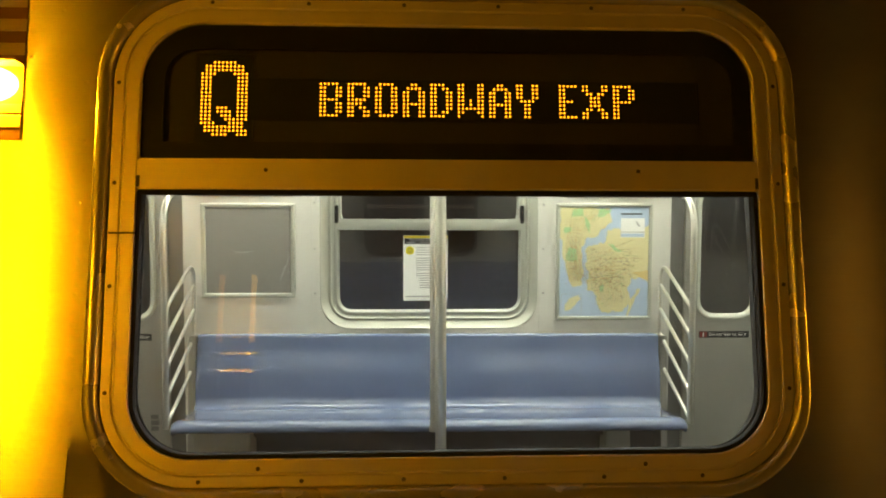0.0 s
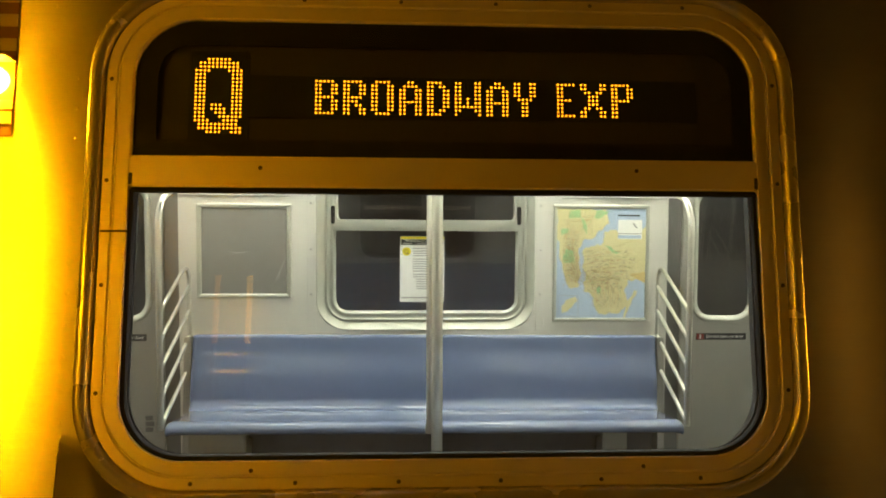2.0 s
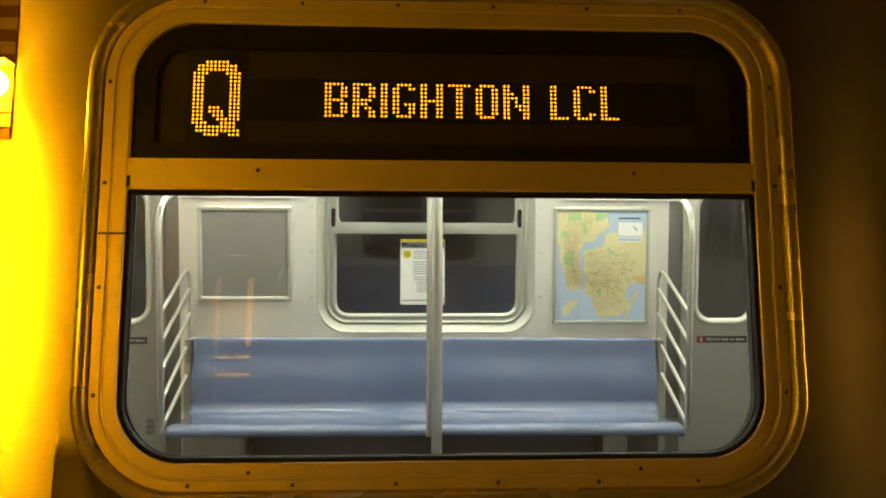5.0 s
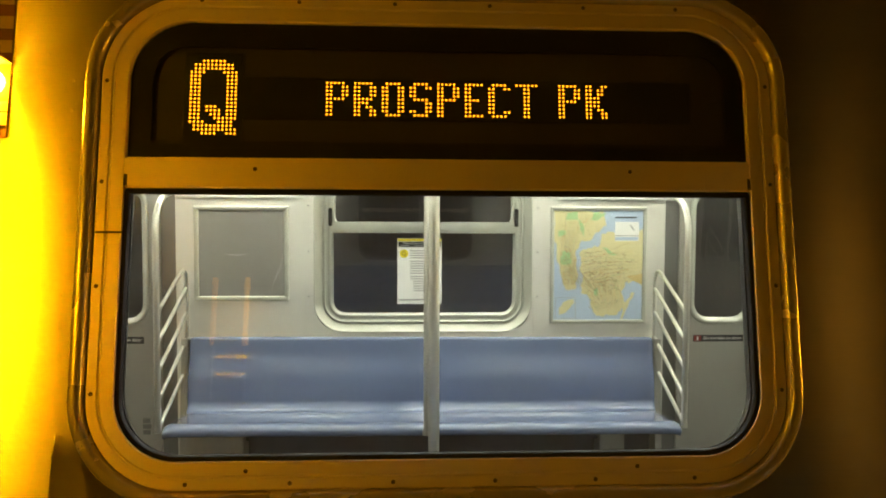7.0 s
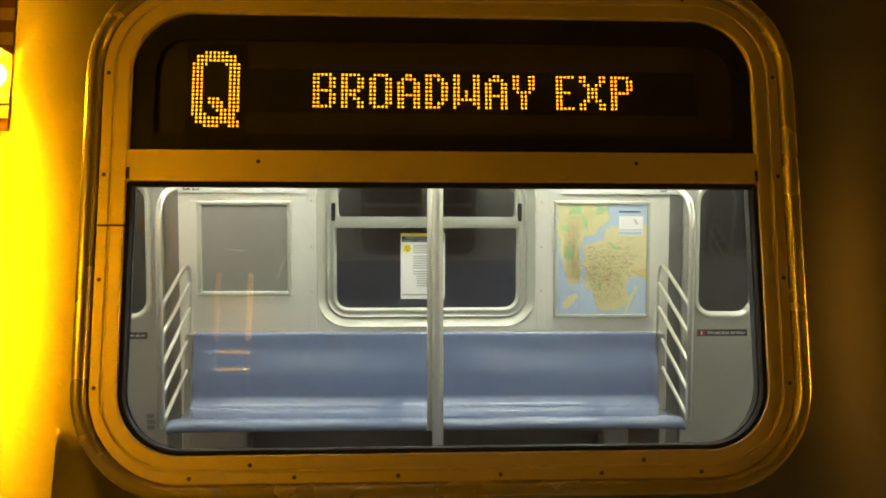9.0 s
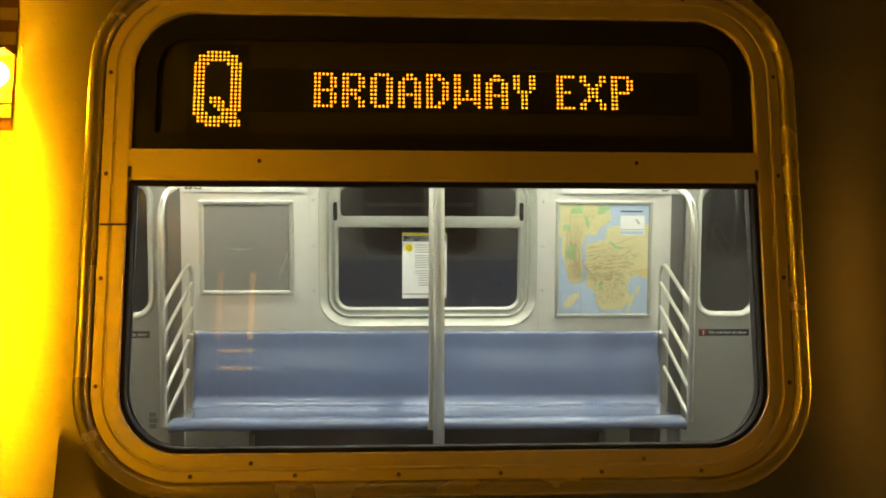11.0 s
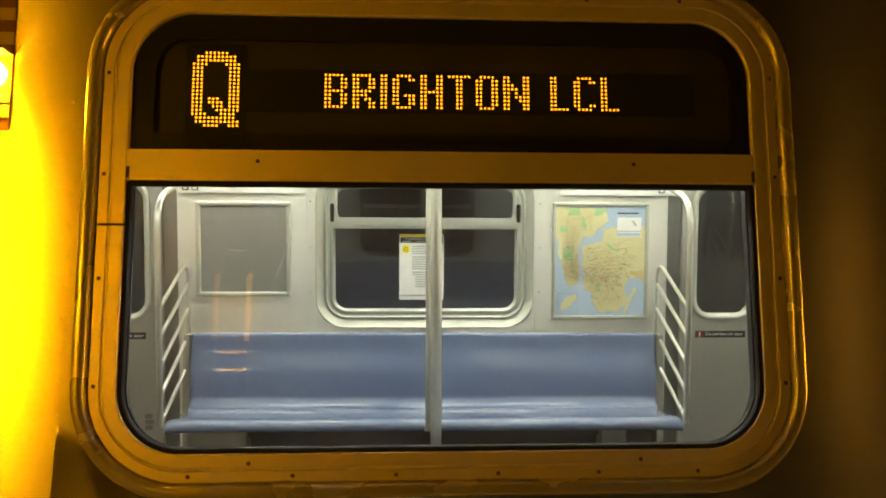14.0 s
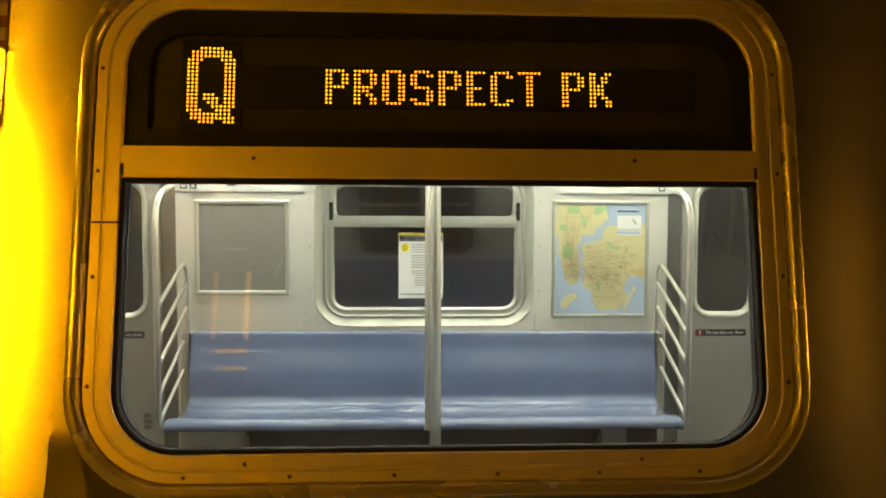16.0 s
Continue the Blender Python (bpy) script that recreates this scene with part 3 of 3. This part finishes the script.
def on_map(u, v):
    return W0 + u * (W1 - W0), H1 - v * (H1 - H0)


def print_patch(name, pts, material, y, wobble=0.0, seed=1):
    """A printed patch: a flat outline with an uneven edge, u to the right and v down, from 0 to 1."""
    bm = bmesh.new()
    out = []
    for i, (u, v) in enumerate(pts):
        u2, v2 = pts[(i + 1) % len(pts)]
        for k in range(6):
            t = k / 6
            a, b = u + (u2 - u) * t, v + (v2 - v) * t
            if wobble and k:
                a += wobble * 1.5 * noise.noise((a * 21, b * 21, seed))
                b += wobble * 1.5 * noise.noise((a * 21, b * 21, seed + 9))
            out.append(on_map(min(max(a, 0.002), 0.998), min(max(b, 0.002), 0.998)))
    vs = [bm.verts.new((x, y, z)) for x, z in out]
    for tri in tessellate_polygon([[Vector((x, z, 0)) for x, z in out]]):
        if len(set(tri)) == 3:
            bm.faces.new([vs[i] for i in tri])
    top = bmesh.ops.extrude_face_region(bm, geom=list(bm.faces))
    bmesh.ops.translate(bm, vec=(0, 0.0004, 0), verts=[g for g in top["geom"] if isinstance(g, bmesh.types.BMVert)])
    return part(name, bm, material, map_sheet)


print_patch("printed_land", [(0, 0), (.55, 0), (.58, .14), (.48, .20), (.42, .26), (.30, .28), (.24, .36), (.25, .47), (.26, .62), (.23, .72), (.14, .72), (.07, .56), (.03, .40), (.0, .22)], LAND, -0.0050, 0.02, 1)
print_patch("printed_land", [(.29, .38), (.40, .34), (.50, .33), (.52, .27), (.55, .21), (.66, .19), (.80, .22), (1, .16), (1, .68), (.92, .63), (.80, .66), (.77, .76), (.80, .88), (.72, .95),
                             (.48, .96), (.42, .86), (.40, .80), (.30, .74), (.32, .66), (.30, .50)], LAND, -0.0053, 0.02, 2)
print_patch("printed_land", [(.06, .90), (.12, .83), (.22, .80), (.24, .84), (.14, .93), (.07, .95)], LAND, -0.0052, 0.01, 3)
print_patch("printed_land", [(.76, .98), (.80, .85), (.88, .74), (.91, .75), (.82, .90), (.78, 1)], LAND, -0.0050, 0.01, 4)
print_patch("printed_area", [(.82, .60), (1, .57), (1, .67), (.90, .64)], SAND, -0.0056, 0.01, 5)
for i, pts in enumerate([[(.14, .02), (.26, .01), (.27, .08), (.14, .09)], [(.44, .02), (.58, .02), (.50, .08), (.42, .09)], [(.08, .37), (.19, .37), (.19, .49), (.08, .49)],
                         [(.54, .33), (.60, .34), (.70, .42), (.62, .40)], [(.27, .08), (.32, .12), (.34, .24), (.29, .18)], [(.05, .18), (.12, .18), (.12, .23), (.05, .24)],
                         [(.45, .72), (.49, .70), (.50, .77), (.46, .78)]]):
    print_patch("printed_park", pts, PARK, -0.0056, 0.012, 20 + i)
print_patch("legend", [(.68, .10), (.95, .10), (.95, .275), (.68, .275)], PAPER, -0.0056)
print_patch("legend_bar", [(.68, .222), (.95, .222), (.95, .230), (.68, .230)], GREY_INK, -0.0060)
print_patch("legend_bar", [(.68, .055), (.92, .055), (.92, .068), (.68, .068)], INK, -0.0056)
print_patch("legend_bar", [(.68, .24), (.94, .24), (.94, .27), (.68, .27)], WATER, -0.0060)
print_patch("legend_mark", [(.84, .13), (.86, .13), (.90, .17), (.88, .18)], GREY_INK, -0.0060)
for k in range(4):
    e = [[(.02, .79), (.25, .79), (.25, .794), (.02, .794)], [(.02, .98), (.25, .98), (.25, .984), (.02, .984)], [(.02, .79), (.026, .79), (.026, .98), (.02, .98)], [(.244, .79), (.25, .79), (.25, .98), (.244, .98)]][k]
    print_patch("inset_rule", e, GREY_INK, -0.0060)
rnd = random.Random(5)


def route_line(pts, material, width, y):
    bm = bmesh.new()
    dense = []
    for (u, v), (u2, v2) in zip(pts, pts[1:]):
        for k in range(5):
            dense.append((u + (u2 - u) * k / 5 + rnd.uniform(-.004, .004), v + (v2 - v) * k / 5 + rnd.uniform(-.004, .004)))
    dense.append(pts[-1])
    pp = [Vector((x, y, z)) for x, z in (on_map(*q) for q in dense)]
    vs = []
    for i, p in enumerate(pp):
        d = (pp[min(i + 1, len(pp) - 1)] - pp[max(i - 1, 0)]).normalized()
        s = Vector((-d.z, 0, d.x)) * width / 2
        vs.append((bm.verts.new(p + s), bm.verts.new(p - s)))
    for (a, b), (c, d) in zip(vs, vs[1:]):
        bm.faces.new((a, b, d, c))
    return part("route_line", bm, material, map_sheet)


for i in range(9):       # lines down the narrow island and up to the north
    u = 0.05 + 0.018 * i
    route_line([(u + .08 + .03 * i, .03), (u + .07, .15 + .01 * i), (u + .03, .30), (u + .02, .48), (u + .06, .68)], ROUTES[i % 5], 0.0014, -0.0062 - 0.0001 * i)
for i in range(9):       # lines eastward
    v = .37 + .035 * i
    route_line([(.10, .45 + .02 * i), (.27, v + .04), (.45, v + rnd.uniform(-.02, .02)), (.62, v - .01), (.93 - .03 * abs(i - 3), v - .03 + rnd.uniform(-.05, .05))], ROUTES[i % 5], 0.0014, -0.0072 - 0.0001 * i)
for i in range(12):      # lines southward and to the shore
    u = .36 + .032 * i
    route_line([(.16, .50 + .01 * i), (.32, .56 + .012 * i), (u, .66 + rnd.uniform(-.04, .04)), (u + .05, .80), (.50 + .018 * i, .91 - .004 * i)], ROUTES[(i + 2) % 5], 0.0014, -0.0082 - 0.0001 * i)
for i in range(150):     # station name bars
    u, v = rnd.uniform(.33, .88), rnd.uniform(.38, .90)
    if v > .66 and u > .72:
        continue
    route_line([(u, v), (u + rnd.uniform(.012, .04), v + rnd.uniform(-.012, .012))], ROUTES[rnd.choice((0, 4, 2, 0))], rnd.uniform(.0012, .003), -0.0098)
for i in range(70):
    u, v = rnd.uniform(.05, .24), rnd.uniform(.06, .70)
    if u < .05 + .10 * (v - .3):
        continue
    route_line([(u, v), (u + rnd.uniform(.01, .04), v)], ROUTES[rnd.choice((0, 4, 1, 3))], rnd.uniform(.0012, .0028), -0.0098)
for i in range(30):
    u, v = rnd.uniform(.22, .50), rnd.uniform(.03, .22)
    route_line([(u, v), (u + rnd.uniform(.01, .04), v + rnd.uniform(-.02, .02))], ROUTES[rnd.choice((0, 4, 1, 2))], rnd.uniform(.0012, .0025), -0.0098)

for k, tone in enumerate((ROUTES[0], ROUTES[4], ROUTES[1])):   # the fine print of streets and names, too small to tell apart
    bm = bmesh.new()
    for i in range(150):
        if rnd.random() < 0.72:
            u, v = rnd.gauss(.55, .14), rnd.gauss(.60, .13)
        else:
            u, v = rnd.gauss(.16, .05), rnd.gauss(.40, .17)
        if not (.04 < u < .93 and .03 < v < .93) or (v > .64 and u > .72) or (.24 < u < .33 and v > .3) or (v > .70 and u < .36):
            continue
        a, d, w = rnd.choice((0.0, 0.12, 0.6, -0.5, 1.4)) + rnd.uniform(-.15, .15), rnd.uniform(.004, .012), rnd.uniform(.0005, .0011)
        x, z = on_map(u, v)
        dx, dz = math.cos(a), math.sin(a)
        y = -0.0100 - 0.0001 * k
        bm.faces.new([bm.verts.new((x + p * d * dx - q * w * dz, y, z + p * d * dz + q * w * dx)) for p, q in ((-1, -1), (1, -1), (1, 1), (-1, 1))])
    tagged(part("fine_print", bm, tone, map_sheet), kind="stuff")

note = thing("service_notice", FAR, "white paper notice with a yellow header taped on the window", "paper notice")
N0, N1, NB, NT = -0.008, 0.249, 0.019, 0.400
NY = 0.040
part("paper", slab((N0, N1, NB, NT), 0.001, NY, NY + 0.0012, 2), PAPER, note)
part("header", slab((N0 + 0.001, N1 - 0.001, NT - 0.016, NT - 0.001), 0.001, NY - 0.0008, NY, 2), YELLOW, note, "yellow header stripe")
band = part("title_band", slab((N0 + 0.006, N1 - 0.006, NT - 0.050, NT - 0.018), 0.001, NY - 0.0008, NY, 2), INK, note, "black title band")
lettering("title", "Planned Service Changes", 0.019, PAPER, band, Matrix.Translation((0.119, NY - 0.0014, NT - 0.027)) @ UPRIGHT)
for k in range(3):
    part("text_bar", slab((N0 + 0.016 + k * 0.08, N0 + 0.07 + k * 0.08, NT - 0.045, NT - 0.039), 0.001, NY - 0.0016, NY - 0.0008, 2), GREY_INK, note)
bm = bmesh.new()
vs = rings(bm, [[(0.030 + q * math.cos(2 * math.pi * k / 28), y, NT - 0.088 + q * math.sin(2 * math.pi * k / 28)) for k in range(28)] for q, y in ((0.025, NY), (0.025, NY - 0.0008))])
bm.faces.new(vs[1])
disc = part("route_disc", bm, YELLOW, note, "yellow route disc")
lettering("route_letter", "Q", 0.036, INK, disc, Matrix.Translation((0.030, NY - 0.0014, NT - 0.088)) @ UPRIGHT)
r2 = random.Random(3)
for k in range(17):
    z = NT - 0.068 - k * 0.0138 - (0.006 if k > 3 else 0) - (0.006 if k > 9 else 0)
    part("text_bar", slab((N0 + 0.073 + (0.02 if k > 11 else 0), N0 + r2.uniform(0.17, 0.245), z - 0.0062, z), 0.001, NY - 0.0008, NY, 2), GREY_INK, note)
part("foot_bar", slab((N0 + 0.01, N1 - 0.01, NB + 0.020, NB + 0.029), 0.001, NY - 0.0008, NY, 2), GREY_INK, note)

for s in (1, -1):
    x = C + s * 1.767
    w = thing("door_warning", FAR, "black sticker asking not to lean on the door", "sticker", group="door stickers")
    st2 = part("sticker", slab((x - 0.153, x + 0.153, -0.2140, -0.1735), 0.002, 0.0685, 0.0698, 3), INK, w)
    red = part("red_field", slab((x - 0.149, x - 0.104, -0.2105, -0.1770), 0.002, 0.0678, 0.0686, 3), RED, w)
    part("pictogram", slab((x - 0.130, x - 0.123, -0.206, -0.182), 0.002, 0.0672, 0.0679, 3), PAPER, red)
    lettering("words", "Do not lean on door", 0.0272, PAPER, st2, Matrix.Translation((x + 0.024, 0.0678, -0.1925)) @ UPRIGHT)
tag = thing("door_label", FAR, "small grey square label low on the door", "sticker")
for k in range(3):
    part("mark", slab((-1.480, -1.437 + 0.006 * (k % 2), -0.678 - 0.034 * k, -0.650 - 0.034 * k), 0.004, 0.0690, 0.0698, 3), STEEL_POST, tag)
for x, k in ((-1.206, 0), (-1.153, 1), (1.5097, 2)):
    p = thing("pictogram_plate", FAR, "small dark pictogram plate with a white symbol", "sign plate", group="pictogram plates")
    pl = part("plate", slab((x - 0.0185, x + 0.0185, 0.6435, 0.6815), 0.003, -0.0125, -0.0100, 3), INK, p)
    if k == 1:
        bm = bmesh.new()
        for y in (-0.0136, -0.0124):
            bm.faces.new([bm.verts.new((x + a, y, 0.6625 + b)) for a, b in ((-0.014, -0.013), (0.014, -0.013), (0.005, 0.012), (-0.005, 0.012))])
        part("symbol", bm, PAPER, pl)
    else:
        part("symbol", slab((x - 0.013, x + 0.013, 0.6500, 0.6750), 0.003 if k == 2 else 0.011, -0.0136, -0.0124, 3), PAPER, pl)
        part("symbol", slab((x - 0.006, x + 0.006, 0.6640, 0.6750), 0.004, -0.0143, -0.0135, 3), INK, pl)


# ---- bench ----
def bench():
    b = thing("bench", Matrix.Translation((C, FAR_Y, -0.006)) @ Matrix.Rotation(0.0035, 4, "Y"), "glossy lavender-blue moulded fibreglass bench for six", "bench", group="benches")
    line = [(-0.086 + 0.018 * math.cos(radians(a)), 0.832 + 0.018 * math.sin(radians(a))) for a in range(-10, 181, 15)]
    for i in range(1, 41):                # upright head, sloping middle, upright lumbar
        t = i / 40
        ease = 0.5 - 0.5 * math.cos(math.pi * min(max((t - 0.17) / 0.50, 0.0), 1.0))
        line.append((-0.104 - 0.006 * t - 0.021 * ease + 0.09 * max(0.0, t - 0.72) ** 2, 0.832 - 0.332 * t))
    line += [(line[-1][0] - 0.058 + 0.058 * math.cos(radians(a)), 0.500 - 0.056 * math.sin(radians(a))) for a in range(5, 91, 5)]
    y0 = line[-1][0]
    for i in range(1, 17):                # slightly dished seat
        u = i / 16
        line.append((y0 + (-0.46 - y0) * u, 0.444 - 0.003 * math.sin(math.pi * u) + 0.0115 * u))
    line += [(-0.46 - 0.050 * math.sin(radians(a)), 0.4215 + 0.034 * math.cos(radians(a))) for a in range(5, 160, 5)]
    bm = bmesh.new()
    xs = [-1.300, -1.298, -1.290, -1.27] + [-1.25 + 2.5 * i / 60 for i in range(61)] + [1.27, 1.290, 1.298, 1.300]
    cols = []
    for x in xs:
        e = max(0.0, (abs(x) - 1.27) / 0.03) ** 2
        col = [bm.verts.new((x, y + 0.010 * e, z - 0.012 * e)) for y, z in line]
        cols.append(col)
    for a, c in zip(cols, cols[1:]):
        for k in range(len(line) - 1):
            bm.faces.new((a[k], c[k], c[k + 1], a[k + 1]))
    for f, sg in ((cols[0], 1), (cols[-1], -1)):
        back = [bm.verts.new((f[0].co.x, -0.07, 0.60)), bm.verts.new((f[0].co.x, -0.10, 0.45)), bm.verts.new((f[0].co.x, -0.16, 0.40))]
        bm.faces.new(f + list(reversed(back)))
    part("seat", bm, SEAT, b, smooth=True)
    part("under_frame", block(-1.22, 1.22, -0.27, -0.22, 0.32, 0.42, 0.004), UNDER, b, "dark steel frame under the seat")
    part("riser", block(-1.24, 1.24, -0.20, 0.03, 0.02, 0.40, 0.004), UNDER, b, "dark heater panel under the seat")
    for x0, x1 in ((-1.24, -0.945), (0.93, 1.06)):
        part("equipment_box", block(x0, x1, -0.33, -0.16, 0.05, 0.43, 0.008), STEEL_DOOR, b, "grey steel box under the seat")
    for s in (1, -1):
        part("end_plate", block(s * 1.322 - 0.019, s * 1.322 + 0.019, -0.115, 0.05, 0.02, 0.838, 0.004), STEEL_DOOR, b, "steel plate at the bench's end")
    return b


far_bench = bench()
near_bench = copy_thing(far_bench, TURN @ far_bench.matrix_basis)


# ---- grab rails at the bench ends ----
def windscreen(s):
    x = C + s * 1.328
    g = thing("grab_rail", FAR @ Matrix.Translation((x, 0, -0.009)), "polished steel stanchion with five sloping bars at the bench's end", "grab rail", group="grab rails")
    yf, yr = -0.512, -0.060
    top = [(0, yf, -0.535), (0, yf, 0.40)] + bend((0, yf, 0.60), (0, yf, 0.3), (0, 0.0, 0.73), 0.15, 12) + [(0, -0.02, 0.725)]
    sta = part("stanchion", tube(top, 0.0155, 14), CHROME, g, smooth=True)
    loop = [(0, yf, 0.050)] + bend((0, yr, 0.270), (0, yf, 0.050), (0, yr, -0.3), 0.125, 14) + [(0, yr, -0.20)] + bend((0, yr, -0.305), (0, yr, 0.0), (0, yf, -0.523), 0.07, 8) + [(0, yf, -0.523)]
    part("hoop", tube(loop, 0.0105, 12), CHROME, g, "bent steel hoop", smooth=True)
    for a, b in ((-0.095, 0.130), (-0.240, -0.008), (-0.385, -0.152)):
        part("bar", tube([(0, yf, a), (0, yr, b)], 0.0105, 12), CHROME, g, smooth=True)
    part("foot", tube([(0, yf, -0.540), (0, yf, -0.520)], 0.0175, 14), CHROME, sta, smooth=True)
    part("wall_flange", tube([(0, -0.020, 0.725), (0, -0.001, 0.730)], 0.026, 14), CHROME, sta, smooth=True)
    return g


for s in (1, -1):
    rail = windscreen(s)
    copy_thing(rail, TURN @ rail.matrix_basis)
    if s > 0:                            # the next bench's rail on the near side, seen mirrored in the door glass
        copy_thing(rail, Matrix.Translation((4.23, 0, 0)) @ TURN @ rail.matrix_basis)


def pole(x, y, z0, r, lean=0.0, label=""):
    p = thing("pole", Matrix.Translation((x, y, z0)) , label, "pole", group="poles")
    shaft = part("tube", tube([(0, 0, 0), (0, lean * 0.8, 0.8), (0, lean * (2.09 - z0), 2.10 - z0)], r, 20), CHROME, p, smooth=True)
    part("collar", tube([(0, 0, 0.0), (0, 0, 0.025)], r * 1.25, 20), CHROME, shaft, smooth=True)


pole(0.1535, 1.40, 0.0, 0.0205, 0, "straight polished steel pole in the aisle")
pole(0.150, 2.275, 0.40, 0.0165, 0, "polished steel pole rising from the bench front")


# ---- car floor, ceiling, ends, tubes ----
def structure(name, bm, material, label, category, m=None):
    return tagged(part(name, bm, material, None, label), category=category, kind="structure")


structure("floor", block(-3.4, 3.7, 0.10, 2.84, -0.06, 0.0, 0), FLOOR, "dark speckled subway car floor", "floor")
structure("ceiling", block(-3.4, 3.7, 0.05, 2.85, 2.12, 2.16, 0), CEIL, "white enamelled car ceiling", "ceiling")
structure("wall_west", block(-3.46, -3.40, 0.0, 2.95, -0.06, 2.2, 0), CEIL, "plain end of the car interior", "wall")
structure("wall_east", block(3.70, 3.76, 0.0, 2.95, -0.06, 2.2, 0), CEIL, "plain end of the car interior", "wall")
for y in (0.60, 2.46):
    for i in range(5):
        half = 0.73 if i < 4 else 0.22
        x0 = -3.29 + i * 1.62
        f = thing("ceiling_light", Matrix.Translation((x0 + half + 0.03, y, 2.10)), "lit white fluorescent ceiling fixture", "ceiling light", group="ceiling lights")
        part("diffuser", block(-half, half, -0.060, 0.060, -0.03, 0.0, 0.010), DIM_TUBE if i < 2 else TUBE, f, "glowing diffuser")
        part("housing", block(-half - 0.03, half + 0.03, -0.085, 0.085, -0.004, 0.018, 0.003), WHITE, f)


# ---- platform behind the camera and dark beyond the car ----
structure("platform", block(-14, 14, -7.0, -0.10, -0.5, -0.03, 0), CONCRETE, "worn grey concrete platform", "platform")
structure("wall_platform", block(-14, 14, -7.2, -7.0, -0.5, 4.0, 0), TILE_WALL, "dark station wall", "wall")
structure("platform_ceiling", block(-14, 14, -7.2, -0.4, 3.9, 4.1, 0), TILE_WALL, "dark station ceiling", "ceiling")
structure("tunnel_wall", block(-14, 14, 4.6, 4.8, -1.2, 4.1, 0), TUNNEL, "dim grey tunnel wall beyond the car", "wall")
# Unseen lamps, added for the skin's amber band, seat glints and bead highlights.
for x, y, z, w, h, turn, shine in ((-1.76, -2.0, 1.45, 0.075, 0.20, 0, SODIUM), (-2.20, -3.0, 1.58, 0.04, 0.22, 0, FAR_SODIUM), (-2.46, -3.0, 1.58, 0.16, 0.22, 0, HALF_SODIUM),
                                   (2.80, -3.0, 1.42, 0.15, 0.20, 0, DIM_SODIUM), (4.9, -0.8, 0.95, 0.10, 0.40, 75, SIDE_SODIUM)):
    f = thing("unseen_platform_light", pose(x, y, -0.03, 0, 0, turn), "unseen amber light panel on an added platform stand", "light panel", group="platform lights")
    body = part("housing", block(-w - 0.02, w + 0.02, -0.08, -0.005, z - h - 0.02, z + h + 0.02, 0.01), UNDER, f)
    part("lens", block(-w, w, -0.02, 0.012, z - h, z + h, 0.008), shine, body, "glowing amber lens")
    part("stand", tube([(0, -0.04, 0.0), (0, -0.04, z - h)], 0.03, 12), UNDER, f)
for x, shine in ((-0.926, glow("orange_post_lens", (1.0, 0.47, 0.03), 1.6)), (-1.120, glow("faint_post_lens", (1.0, 0.36, 0.02), 0.6))):
    f = thing("lamp_post", Matrix.Translation((x, -3.0, -0.03)), "slender dark lamp post with an upright orange lens", "lamp post", group="lamp posts")
    part("lens", tube([(0, 0, 1.27), (0, 0, 1.68)], 0.017, 12), shine, f, "glowing orange lens")
    part("post", tube([(0, 0, 0.0), (0, 0, 1.27)], 0.016, 12), UNDER, f)
    part("cap", tube([(0, 0, 1.68), (0, 0, 1.70)], 0.028, 12), UNDER, f)


# ---- the sign's changing message ----
def motions():
    # A bank of dots stands before its bed while it is part of the message, and rests inside the bed otherwise.
    changes = [(2.10, 1), (5.13, 2), (8.15, 0), (11.19, 1), (14.25, 2)]
    for key, bank in bank_parts:
        if all(key):
            continue
        y = {True: LED_Y, False: LED_Y + 0.0035}
        now, rows = key[0], [(0.0, pose(0, y[key[0]], 0))]
        for t, m in changes:
            if key[m] != now:
                rows += [(t - 0.034, pose(0, y[now], 0)), (t + 0.034, pose(0, y[key[m]], 0))]
                now = key[m]
        rows.append((16.0, pose(0, y[now], 0)))
        walk(bank, rows)


motions()
